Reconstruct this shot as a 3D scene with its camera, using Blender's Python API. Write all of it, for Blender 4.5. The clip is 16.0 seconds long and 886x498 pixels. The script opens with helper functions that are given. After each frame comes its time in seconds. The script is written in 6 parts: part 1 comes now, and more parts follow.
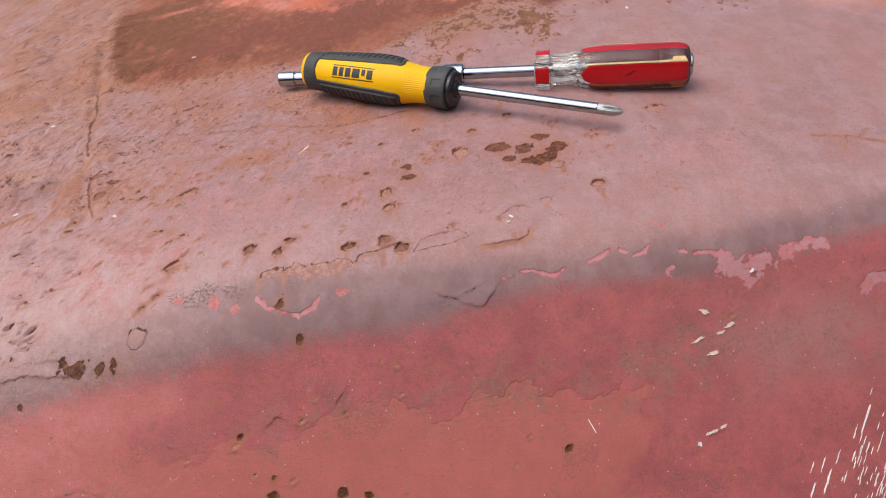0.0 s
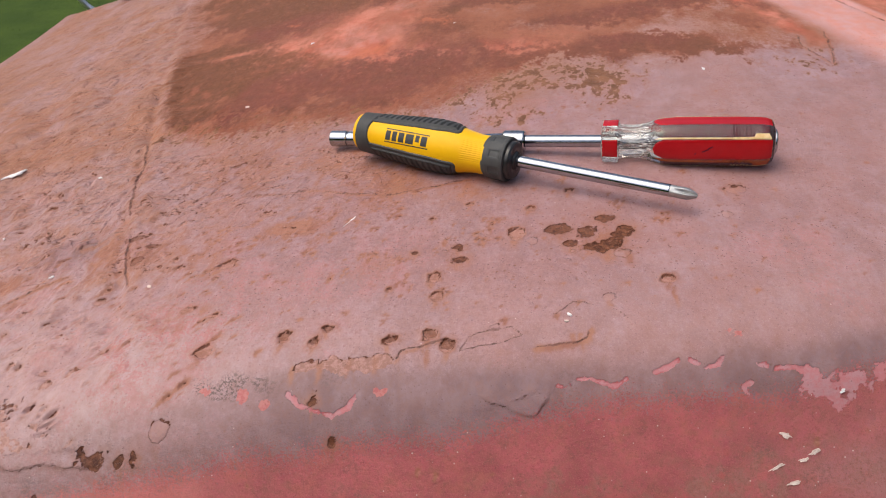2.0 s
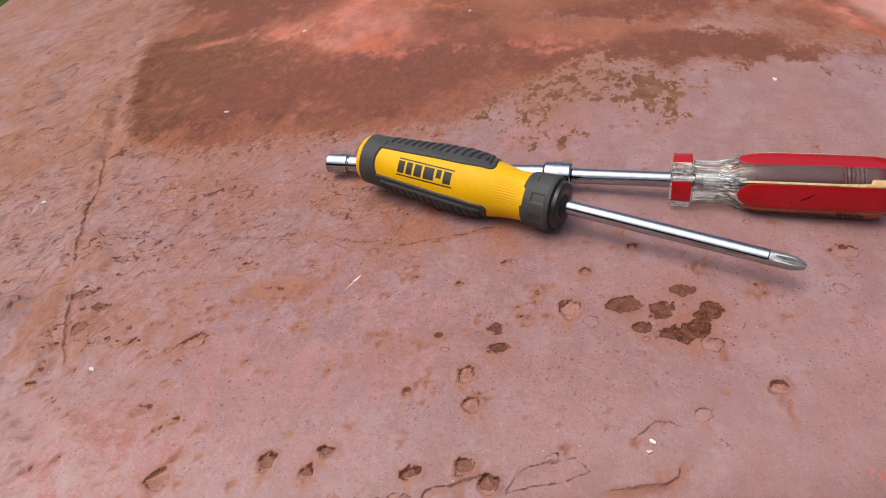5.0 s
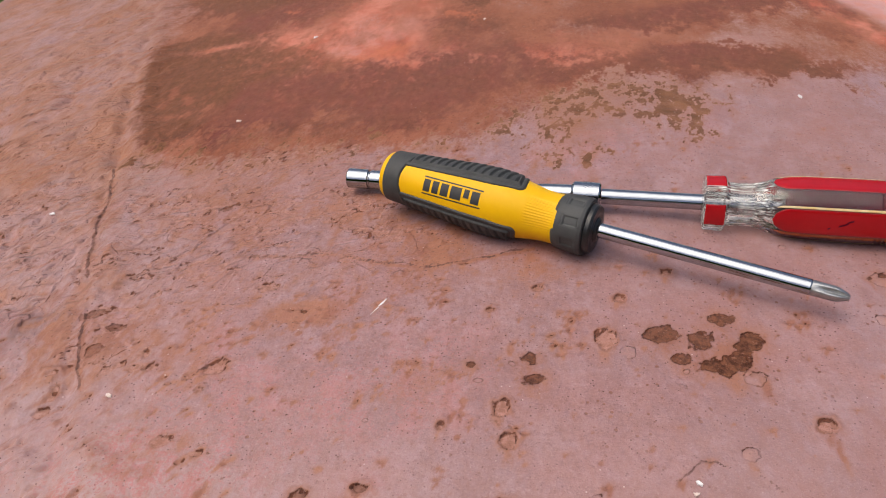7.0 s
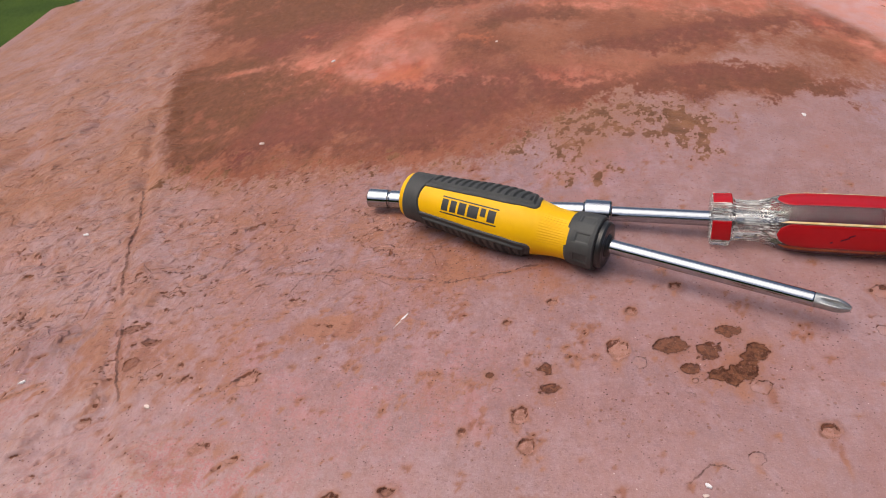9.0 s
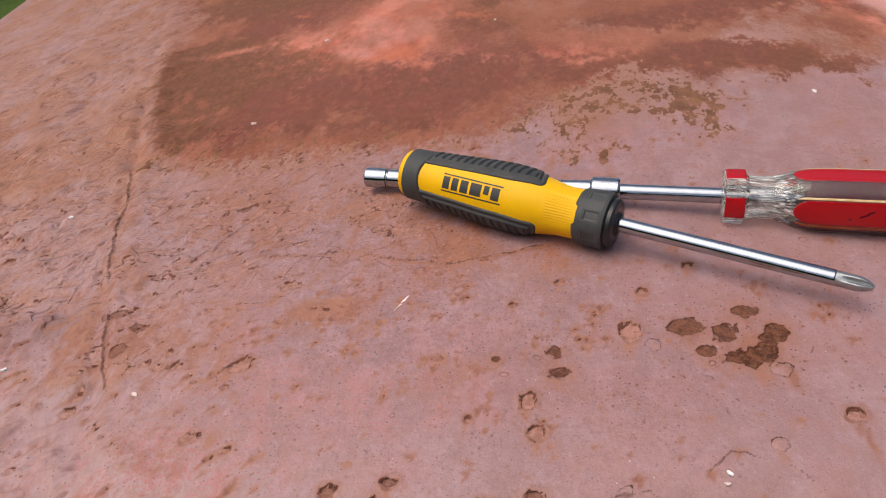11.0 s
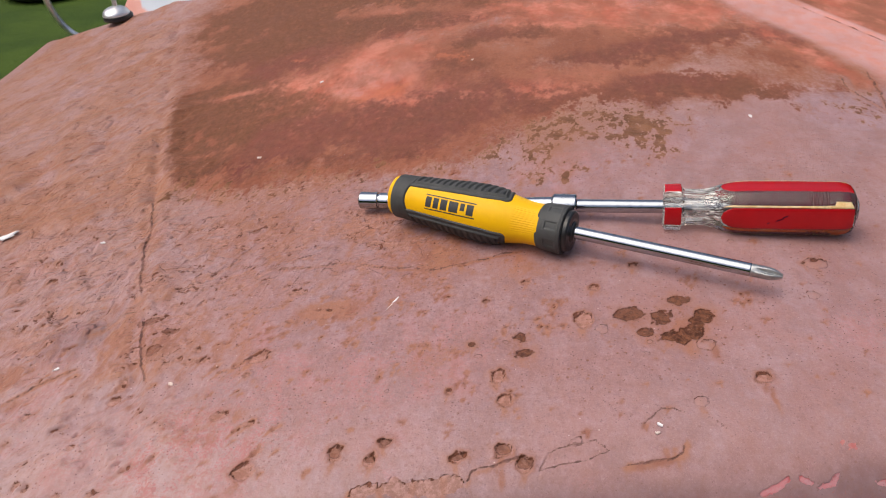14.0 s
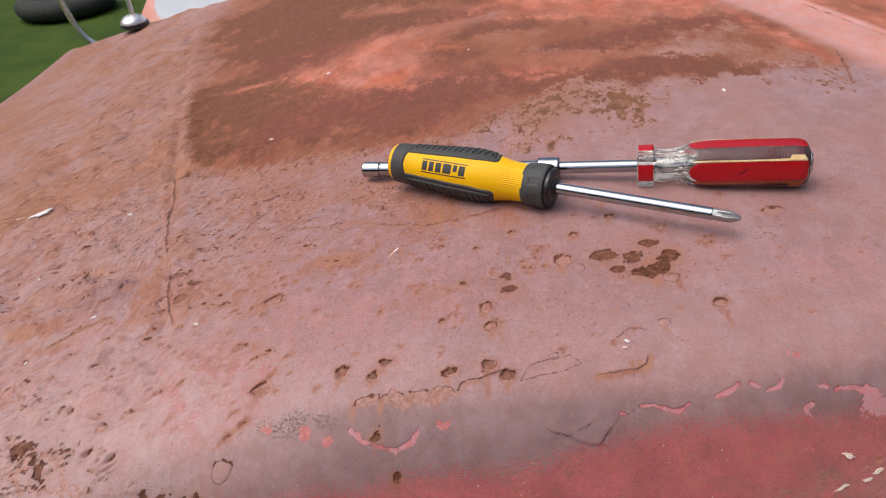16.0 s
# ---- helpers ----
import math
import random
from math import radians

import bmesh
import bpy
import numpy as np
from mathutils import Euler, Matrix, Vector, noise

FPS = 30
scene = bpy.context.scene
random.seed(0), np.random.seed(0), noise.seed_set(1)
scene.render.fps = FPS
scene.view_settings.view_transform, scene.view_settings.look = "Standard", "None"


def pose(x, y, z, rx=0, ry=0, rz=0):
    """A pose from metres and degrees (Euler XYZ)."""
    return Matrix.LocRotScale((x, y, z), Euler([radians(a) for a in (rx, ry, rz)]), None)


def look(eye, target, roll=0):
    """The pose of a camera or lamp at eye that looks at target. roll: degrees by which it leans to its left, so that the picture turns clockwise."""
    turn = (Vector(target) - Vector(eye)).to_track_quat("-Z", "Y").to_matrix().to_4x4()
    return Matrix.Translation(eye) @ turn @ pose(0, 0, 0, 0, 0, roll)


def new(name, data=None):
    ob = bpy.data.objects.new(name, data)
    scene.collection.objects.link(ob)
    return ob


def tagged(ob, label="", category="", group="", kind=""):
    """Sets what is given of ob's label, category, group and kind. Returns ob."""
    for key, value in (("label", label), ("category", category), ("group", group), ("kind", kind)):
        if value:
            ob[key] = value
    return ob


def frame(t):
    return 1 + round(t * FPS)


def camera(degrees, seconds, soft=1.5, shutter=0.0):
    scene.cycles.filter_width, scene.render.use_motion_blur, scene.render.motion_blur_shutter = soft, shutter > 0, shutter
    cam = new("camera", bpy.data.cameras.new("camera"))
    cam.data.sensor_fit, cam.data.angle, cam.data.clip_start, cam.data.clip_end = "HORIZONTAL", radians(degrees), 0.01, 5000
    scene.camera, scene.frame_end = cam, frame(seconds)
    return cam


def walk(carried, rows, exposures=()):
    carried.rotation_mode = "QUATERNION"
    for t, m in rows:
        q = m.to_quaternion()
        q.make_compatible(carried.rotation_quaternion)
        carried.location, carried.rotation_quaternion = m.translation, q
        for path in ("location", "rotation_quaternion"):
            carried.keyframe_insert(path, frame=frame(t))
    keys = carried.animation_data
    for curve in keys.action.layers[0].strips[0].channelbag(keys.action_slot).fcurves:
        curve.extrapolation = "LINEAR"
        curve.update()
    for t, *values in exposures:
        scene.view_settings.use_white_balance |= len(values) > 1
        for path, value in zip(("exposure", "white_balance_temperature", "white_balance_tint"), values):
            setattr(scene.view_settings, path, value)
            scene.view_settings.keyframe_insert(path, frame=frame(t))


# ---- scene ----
cam = camera(58.2, 16.0, soft=1.0)
cam.data.dof.use_dof, cam.data.dof.focus_distance, cam.data.dof.aperture_fstop = True, 0.36, 46.0
PATH = [
    (0, (0.006, 0.004, 1.315), (-0.069, 1.66, 0.195), -4.0),
    (0.5, (0.008, -0.012, 1.313), (-0.175, 1.647, 0.211), -3.9),
    (1, (-0.02, -0.012, 1.32), (-0.261, 1.651, 0.235), -4.0),
    (1.5, (-0.008, 0.019, 1.318), (-0.245, 1.689, 0.245), -3.9),
    (2, (0.008, 0.054, 1.325), (-0.208, 1.732, 0.26), -4.1),
    (2.5, (0.009, 0.071, 1.326), (-0.177, 1.758, 0.267), -4.0),
    (3, (-0.003, 0.088, 1.323), (-0.173, 1.777, 0.264), -3.8),
    (3.5, (-0.001, 0.101, 1.322), (-0.171, 1.786, 0.258), -3.5),
    (4, (-0.012, 0.114, 1.313), (-0.19, 1.789, 0.234), -3.1),
    (4.2, (-0.014, 0.126, 1.314), (-0.201, 1.784, 0.212), -3.1),
    (6.3, (-0.035, 0.185, 1.304), (-0.19, 1.82, 0.162), -1.4),
    (6.5, (-0.034, 0.184, 1.306), (-0.188, 1.819, 0.165), -1.3),
    (7, (-0.042, 0.179, 1.314), (-0.2, 1.818, 0.179), -1.4),
    (7.5, (-0.042, 0.174, 1.32), (-0.214, 1.82, 0.196), -1.8),
    (8, (-0.038, 0.179, 1.32), (-0.218, 1.83, 0.205), -2.0),
    (8.5, (-0.049, 0.172, 1.322), (-0.234, 1.827, 0.215), -2.3),
    (9, (-0.044, 0.164, 1.325), (-0.231, 1.823, 0.222), -2.4),
    (9.2, (-0.044, 0.163, 1.32), (-0.22, 1.826, 0.224), -2.2),
    (11.3, (-0.05, 0.176, 1.311), (-0.216, 1.819, 0.186), -2.4),
    (11.5, (-0.05, 0.175, 1.311), (-0.203, 1.82, 0.184), -2.4),
    (12, (-0.048, 0.166, 1.314), (-0.195, 1.816, 0.193), -2.4),
    (12.5, (-0.048, 0.152, 1.317), (-0.189, 1.809, 0.206), -2.4),
    (13, (-0.041, 0.133, 1.318), (-0.183, 1.8, 0.223), -2.6),
    (13.5, (-0.03, 0.12, 1.328), (-0.176, 1.8, 0.253), -3.0),
    (14, (-0.038, 0.112, 1.338), (-0.193, 1.804, 0.282), -3.6),
    (14.5, (-0.02, 0.107, 1.336), (-0.178, 1.809, 0.298), -4.1),
    (15, (-0.018, 0.089, 1.338), (-0.178, 1.798, 0.312), -4.5),
    (15.5, (-0.025, 0.074, 1.337), (-0.189, 1.785, 0.315), -4.6),
    (16, (-0.025, 0.053, 1.333), (-0.208, 1.76, 0.308), -5.1),
]
walk(cam, [(t, look(eye, target, roll)) for t, eye, target, roll in PATH], exposures=[(0, 0.19, 6370, 10), (1.5, 0.17, 6420, 10), (4, 0.05, 6480, 10), (8.5, 0.02, 6500, 10), (12.5, 0.04, 6480, 10), (16, 0.09, 6420, 10)])

# ---- world and light: a bright overcast sky ----
SUN_EL, SUN_AZ = 66.0, 248.0
world = bpy.data.worlds.new("overcast_sky")
scene.world = world
world.use_nodes = True
wn, wl = world.node_tree.nodes, world.node_tree.links
wn.clear()
w_out, w_bg, w_sky = wn.new("ShaderNodeOutputWorld"), wn.new("ShaderNodeBackground"), wn.new("ShaderNodeTexSky")
w_sky.sky_type, w_sky.sun_disc = "NISHITA", False
w_sky.sun_elevation, w_sky.sun_rotation = radians(SUN_EL), radians(SUN_AZ)
w_sky.air_density, w_sky.dust_density, w_sky.ozone_density = 1.0, 7.0, 1.0
w_bg.inputs["Strength"].default_value = 0.135
wl.new(w_sky.outputs["Color"], w_bg.inputs["Color"])
wl.new(w_bg.outputs["Background"], w_out.inputs["Surface"])
sun = new("sun", bpy.data.lights.new("sun", "SUN"))
sun.data.energy, sun.data.angle, sun.data.color = 1.2, radians(80), (1.0, 0.96, 0.9)
sun.matrix_world = pose(0, 0, 6, 90 - SUN_EL, 0, 180 - SUN_AZ)


# ---- node helpers ----
class Mat:
    """A node material with short calls for maths, mixing and noise."""

    def __init__(self, name):
        self.m = bpy.data.materials.new(name)
        self.m.use_nodes = True
        self.n, self.l = self.m.node_tree.nodes, self.m.node_tree.links
        self.bsdf = self.n["Principled BSDF"]
        self.tc = self.n.new("ShaderNodeTexCoord").outputs["Object"]

    def put(self, socket, v):
        if isinstance(v, bpy.types.NodeSocket):
            self.l.new(v, socket)
        elif isinstance(v, (tuple, list)):
            socket.default_value = (*v, 1.0) if len(v) == 3 and socket.type == "RGBA" else v
        else:
            socket.default_value = v

    def set(self, **kw):
        names = dict(color="Base Color", rough="Roughness", metal="Metallic", normal="Normal", trans="Transmission Weight", ior="IOR",
                     spec="Specular IOR Level", coat="Coat Weight")
        for k, v in kw.items():
            self.put(self.bsdf.inputs[names[k]], v)
        return self.m

    def math(self, op, a, b=0.0, clamp=False):
        nd = self.n.new("ShaderNodeMath")
        nd.operation, nd.use_clamp = op, clamp
        self.put(nd.inputs[0], a)
        self.put(nd.inputs[1], b)
        return nd.outputs[0]

    def step(self, v, lo, hi, out0=0.0, out1=1.0):
        nd = self.n.new("ShaderNodeMapRange")
        nd.interpolation_type = "SMOOTHSTEP"
        for s, x in zip(("Value", "From Min", "From Max", "To Min", "To Max"), (v, lo, hi, out0, out1)):
            self.put(nd.inputs[s], x)
        return nd.outputs["Result"]

    def mix(self, f, a, b, mode="MIX"):
        nd = self.n.new("ShaderNodeMix")
        nd.data_type, nd.blend_type = "RGBA", mode
        self.put(nd.inputs[0], f)
        self.put(nd.inputs[6], a)
        self.put(nd.inputs[7], b)
        return nd.outputs[2]

    def noise(self, scale, detail=4.0, rough=0.55, stretch=None, vec=None, distort=0.0):
        nd = self.n.new("ShaderNodeTexNoise")
        v = self.tc if vec is None else vec
        if stretch:
            mp = self.n.new("ShaderNodeMapping")
            mp.inputs["Scale"].default_value = stretch
            self.l.new(v, mp.inputs["Vector"])
            v = mp.outputs[0]
        self.l.new(v, nd.inputs["Vector"])
        for s, x in (("Scale", scale), ("Detail", detail), ("Roughness", rough), ("Distortion", distort)):
            nd.inputs[s].default_value = x
        return nd.outputs["Fac"]

    def voronoi(self, scale, out="Distance", vec=None):
        nd = self.n.new("ShaderNodeTexVoronoi")
        nd.inputs["Scale"].default_value = scale
        self.l.new(self.tc if vec is None else vec, nd.inputs["Vector"])
        return nd.outputs[out]

    def sep(self, axis):
        nd = self.n.new("ShaderNodeSeparateXYZ")
        self.l.new(self.tc, nd.inputs[0])
        return nd.outputs[axis]

    def attr(self, name):
        nd = self.n.new("ShaderNodeAttribute")
        nd.attribute_name = name
        return nd.outputs["Fac"]

    def bump(self, h, dist, strength=1.0, normal=None):
        nd = self.n.new("ShaderNodeBump")
        nd.inputs["Strength"].default_value, nd.inputs["Distance"].default_value = strength, dist
        self.l.new(h, nd.inputs["Height"])
        if normal is not None:
            self.l.new(normal, nd.inputs["Normal"])
        return nd.outputs["Normal"]


def simple(name, c0, c1, scale, rough, rough1=None, metal=0.0, bump=0.0, bscale=None, **kw):
    """Two tones of one colour broken by noise, with a fine relief."""
    m = Mat(name)
    n1 = m.noise(scale, 5)
    n2 = m.noise(scale * 7, 3)
    f = m.step(m.math("ADD", m.math("MULTIPLY", n1, 0.7), m.math("MULTIPLY", n2, 0.3)), 0.35, 0.65)
    m.set(color=m.mix(f, c0, c1), metal=metal, rough=m.step(n2, 0.3, 0.7, rough, rough if rough1 is None else rough1), **kw)
    if bump:
        m.set(normal=m.bump(m.noise(bscale or scale * 20, 3), bump))
    return m.m


# ---- materials ----
def hood_material():
    """Faded, chalky paint over primer, worn to rust; the wear is laid out by the fields of the sheet metal."""
    m = Mat("weathered_paint")
    A = m.attr
    far = (1, 0.6, 1)
    big, mid, fine, grit = m.noise(9, 4, stretch=far), m.noise(70, 6, 0.6, stretch=far), m.noise(420, 4, 0.65), m.noise(1500, 3, 0.7)
    wob = m.math("SUBTRACT", m.noise(260, 5, 0.65, stretch=far), 0.5)
    wob_mm = m.math("ADD", m.math("MULTIPLY", wob, 3.0), m.math("MULTIPLY", m.math("SUBTRACT", fine, 0.5), 1.8))
    e_s = m.math("ADD", A("edge"), m.math("MULTIPLY", wob, 2.0))
    # faded mauve top coat
    col = m.mix(m.step(mid, 0.36, 0.64), (0.288, 0.176, 0.188), (0.376, 0.248, 0.267))
    col = m.mix(m.step(m.noise(30, 6, 0.62), 0.44, 0.62, 0.0, 0.42), col, (0.35, 0.172, 0.167))
    col = m.mix(m.math("MULTIPLY", m.step(big, 0.45, 0.66), 0.36), col, (0.37, 0.188, 0.174))
    col = m.mix(m.math("MULTIPLY", m.step(fine, 0.5, 0.75), 0.35), col, (0.27, 0.12, 0.105))
    col = m.mix(m.math("MULTIPLY", m.step(grit, 0.52, 0.66), 0.42), col, (0.48, 0.32, 0.31))
    grain = m.math("MULTIPLY", m.step(m.noise(380, 7, 0.84), 0.5, 0.64), m.step(m.noise(26, 5, 0.62), 0.34, 0.62, 0.30, 0.88))
    col = m.mix(m.math("MULTIPLY", grain, A("grainy")), col, (0.200, 0.092, 0.088))
    col = m.mix(m.math("MULTIPLY", m.step(m.noise(52, 7, 0.7), 0.52, 0.66), 0.4), col, (0.245, 0.142, 0.150))
    fleck = m.noise(170, 8, 0.82)
    col = m.mix(m.math("MULTIPLY", m.step(fleck, 0.36, 0.48, 1.0, 0.0), m.math("MULTIPLY", A("grainy"), 0.72)), col, (0.225, 0.122, 0.134))
    col = m.mix(m.math("MULTIPLY", m.step(fleck, 0.53, 0.66), m.math("MULTIPLY", A("grainy"), 0.65)), col, (0.47, 0.300, 0.310))
    # paler over the left of the lip and the shoulder
    col = m.mix(m.math("MULTIPLY", A("pale"), 0.7), col, m.mix(m.step(mid, 0.35, 0.65), (0.52, 0.385, 0.385), (0.45, 0.32, 0.32)))
    # bloom of red primer showing through
    blush = m.math("MULTIPLY", A("blush"), m.step(m.math("ADD", m.noise(650, 4, 0.75), m.math("MULTIPLY", m.math("SUBTRACT", mid, 0.5), 0.8)), 0.44, 0.62))
    col = m.mix(m.math("MULTIPLY", blush, 0.85), col, (0.46, 0.180, 0.178))
    # grey band along the lip
    g = m.step(m.math("ADD", A("grey"), m.math("MULTIPLY", wob, 0.7)), 0.1, 0.95)
    greyc = m.mix(m.step(mid, 0.35, 0.65), (0.160, 0.101, 0.116), (0.220, 0.150, 0.170))
    col = m.mix(m.math("MULTIPLY", g, 0.92), col, greyc)
    # red front
    r = m.step(m.math("ADD", A("red"), m.math("MULTIPLY", m.math("SUBTRACT", m.noise(900, 3, 0.7), 0.5), 2.0)), 0.26, 0.80)
    redc = m.mix(m.step(m.noise(48, 8, 0.68), 0.33, 0.67), (0.325, 0.066, 0.084), (0.495, 0.105, 0.128))
    redc = m.mix(m.math("MULTIPLY", m.step(A("warm"), 0.3, 0.7), 0.75), redc, m.mix(m.step(mid, 0.35, 0.65), (0.465, 0.116, 0.102), (0.525, 0.136, 0.122)))
    redc = m.mix(m.math("MULTIPLY", m.math("SUBTRACT", m.step(m.noise(110, 8, 0.78), 0.50, 0.64), m.math("MULTIPLY", A("warm"), 0.85), clamp=True), 0.6), redc, (0.185, 0.066, 0.055))
    redc = m.mix(m.math("MULTIPLY", A("bleach"), m.step(m.noise(55, 6, 0.65), 0.3, 0.65, 0.45, 0.95)), redc, (0.63, 0.205, 0.205))
    redc = m.mix(m.math("MULTIPLY", A("haze"), 0.8), redc, (0.40, 0.185, 0.190))
    redc = m.mix(m.math("MULTIPLY", m.step(m.noise(85, 6, 0.7), 0.5, 0.68), 0.5), redc, (0.48, 0.125, 0.100))
    grime = m.math("MULTIPLY", A("grime"), m.step(m.noise(75, 7, 0.75), 0.46, 0.62))
    redc = m.mix(m.math("MULTIPLY", grime, 0.75), redc, m.mix(m.step(fine, 0.4, 0.6), (0.235, 0.112, 0.092), (0.30, 0.155, 0.135)))
    chipd = m.math("MULTIPLY", m.step(m.math("ADD", m.voronoi(95), m.math("MULTIPLY", wob, 0.5)), 0.12, 0.20, 1.0, 0.0), m.math("MULTIPLY", A("grime"), m.step(m.noise(28, 3), 0.42, 0.55)))
    redc = m.mix(m.math("MULTIPLY", chipd, 0.8), redc, (0.42, 0.085, 0.085))
    redc = m.mix(m.math("MULTIPLY", m.step(m.noise(600, 4, 0.75), 0.5, 0.66), m.math("SUBTRACT", 0.42, m.math("MULTIPLY", A("warm"), 0.32))), redc, (0.21, 0.052, 0.050))
    redc = m.mix(m.math("MULTIPLY", m.step(grit, 0.52, 0.66), 0.5), redc, (0.54, 0.15, 0.145))
    wd = m.math("MULTIPLY", m.step(m.voronoi(170), 0.045, 0.08, 1.0, 0.0), m.step(m.noise(37, 3), 0.38, 0.52))
    redc = m.mix(m.math("MULTIPLY", wd, 0.9), redc, (0.72, 0.58, 0.54))
    # the torn edge of the upper red coat, over the coral one
    torn_at = m.math("ABSOLUTE", m.math("SUBTRACT", m.math("ADD", A("warm"), m.math("MULTIPLY", wob, 0.9)), 0.5))
    torn_line = m.math("MULTIPLY", m.step(torn_at, 0.05, 0.16, 1.0, 0.0), m.math("MULTIPLY", m.step(A("grime"), 0.15, 0.5), m.step(m.noise(70, 4, 0.6), 0.52, 0.6)))
    redc = m.mix(m.math("MULTIPLY", torn_line, 0.5), redc, (0.150, 0.052, 0.050))
    col = m.mix(r, col, redc)
    # orange-brown staining
    st = m.step(m.math("ADD", A("stain"), m.math("MULTIPLY", A("stain"), m.math("ADD", m.math("MULTIPLY", wob, 1.3), m.math("MULTIPLY", m.math("SUBTRACT", fine, 0.5), 0.9)))), 0.04, 0.80)
    stc = m.mix(m.step(mid, 0.36, 0.64), (0.365, 0.150, 0.080), (0.250, 0.083, 0.042))
    stc = m.mix(m.math("MULTIPLY", m.step(m.noise(130, 5, 0.7), 0.52, 0.7), 0.5), stc, (0.215, 0.085, 0.046))
    col = m.mix(m.math("MULTIPLY", st, 0.84), col, stc)
    cloud0 = m.noise(38, 6, 0.62, stretch=far)
    # warm veil, rust patina and rags of old paint towards the back of the hood
    col = m.mix(m.math("MULTIPLY", m.step(m.math("ADD", A("veil"), m.math("MULTIPLY", wob, 0.3)), 0.0, 1.05), 0.74), col, m.mix(m.step(cloud0, 0.4, 0.6), (0.29, 0.118, 0.058), (0.36, 0.162, 0.094)))
    cloud = m.math("SUBTRACT", m.noise(45, 7, 0.65, stretch=far), 0.5)
    soft = m.math("ADD", m.math("MULTIPLY", wob, 0.38), m.math("MULTIPLY", cloud, 0.62))
    dust_edge = m.math("MULTIPLY", m.math("SUBTRACT", m.noise(330, 6, 0.78, stretch=far), 0.5), 0.8)
    f = m.step(m.math("ADD", A("patina"), m.math("ADD", m.math("MULTIPLY", soft, 0.6), dust_edge)), 0.14, 0.74)
    pc = m.mix(m.step(m.noise(20, 7, 0.66, stretch=far), 0.34, 0.66), (0.208, 0.072, 0.042), (0.305, 0.115, 0.068))
    # olive brown and maroon in broad clouds, streaked along the hood
    hue = m.step(m.math("ADD", A("maroon"), m.math("MULTIPLY", m.math("SUBTRACT", m.noise(14, 5, 0.6, stretch=(1, 0.45, 1)), 0.5), 1.1)), 0.25, 0.75)
    dp = m.mix(hue, (0.108, 0.046, 0.022), (0.150, 0.043, 0.036))
    dp = m.mix(m.step(mid, 0.38, 0.66, 0.0, 0.55), dp, (0.105, 0.042, 0.026))
    pc = m.mix(m.math("MULTIPLY", m.step(m.math("ADD", A("deep"), m.math("ADD", m.math("MULTIPLY", soft, 1.1), dust_edge)), 0.10, 0.66), 0.95), pc, dp)
    pc = m.mix(m.math("MULTIPLY", m.step(m.noise(150, 6, 0.72, stretch=far), 0.5, 0.7), 0.4), pc, (0.36, 0.128, 0.074))
    pc = m.mix(m.math("MULTIPLY", m.step(m.noise(210, 6, 0.74, stretch=far), 0.52, 0.7), 0.5), pc, (0.108, 0.044, 0.028))
    sal = m.step(m.math("ADD", A("salmon"), m.math("MULTIPLY", soft, 1.1)), 0.08, 1.02)
    salc = m.mix(m.step(m.noise(33, 7, 0.66, stretch=far), 0.36, 0.64), (0.47, 0.122, 0.076), (0.64, 0.245, 0.178))
    veins = m.step(m.noise(28, 7, 0.7, stretch=(1, 0.55, 1), distort=0.5), 0.42, 0.56, 0.4, 0.98)
    pc = m.mix(m.math("MULTIPLY", sal, veins), pc, salc)
    pc = m.mix(m.math("MULTIPLY", m.step(m.math("ADD", A("glow"), m.math("MULTIPLY", soft, 1.2)), 0.3, 1.1), 0.6), pc, (0.58, 0.165, 0.080))
    col = m.mix(m.math("MULTIPLY", f, 0.94), col, pc)
    col = m.mix(m.math("MULTIPLY", m.step(m.math("ADD", A("lilac"), m.math("MULTIPLY", soft, 0.9)), 0.12, 0.95), 0.75), col, (0.52, 0.250, 0.222))
    mo = m.step(m.math("ADD", A("mottle"), m.math("MULTIPLY", m.math("SUBTRACT", m.noise(330, 4, 0.7), 0.5), 0.6)), 0.42, 0.52)
    col = m.mix(m.math("MULTIPLY", m.step(m.math("ADD", A("mottle"), m.math("MULTIPLY", wob, 0.8)), -0.35, 0.5), 0.6), col, (0.31, 0.132, 0.080))
    col = m.mix(m.math("MULTIPLY", mo, m.step(m.noise(120, 5, 0.7), 0.3, 0.6, 0.6, 0.9)), col, m.mix(m.step(m.noise(65, 5, 0.7), 0.38, 0.62), (0.122, 0.056, 0.026), (0.235, 0.110, 0.054)))
    # pink band by the centre seam
    col = m.mix(A("band"), col, m.mix(m.step(mid, 0.35, 0.65), (0.60, 0.255, 0.195), (0.58, 0.32, 0.31)))
    fl = m.math("MULTIPLY", m.step(e_s, 0.1, 0.7), m.step(m.math("ADD", fine, wob), 0.3, 0.65))
    col = m.mix(m.math("MULTIPLY", fl, 0.3), col, (0.46, 0.27, 0.24))
    # speckle of bare spots on the lip
    sp = m.math("MULTIPLY", m.step(A("speckle"), 0.1, 0.7), m.step(m.noise(700, 3, 0.75), 0.47, 0.58))
    col = m.mix(m.math("MULTIPLY", sp, 0.85), col, (0.105, 0.068, 0.06))
    # flaked spots down to pink undercoat and coral primer
    pk = m.step(m.math("ADD", A("pink"), wob_mm), -0.12, 0.12)
    col = m.mix(pk, col, m.mix(m.step(m.noise(150, 6, 0.7), 0.4, 0.6), (0.48, 0.170, 0.180), (0.45, 0.225, 0.24)))
    col = m.mix(m.math("MULTIPLY", m.math("SUBTRACT", pk, m.step(m.math("ADD", A("pink"), wob_mm), 0.3, 1.1)), m.step(m.noise(110, 3), 0.42, 0.58)), col, (0.40, 0.098, 0.105))
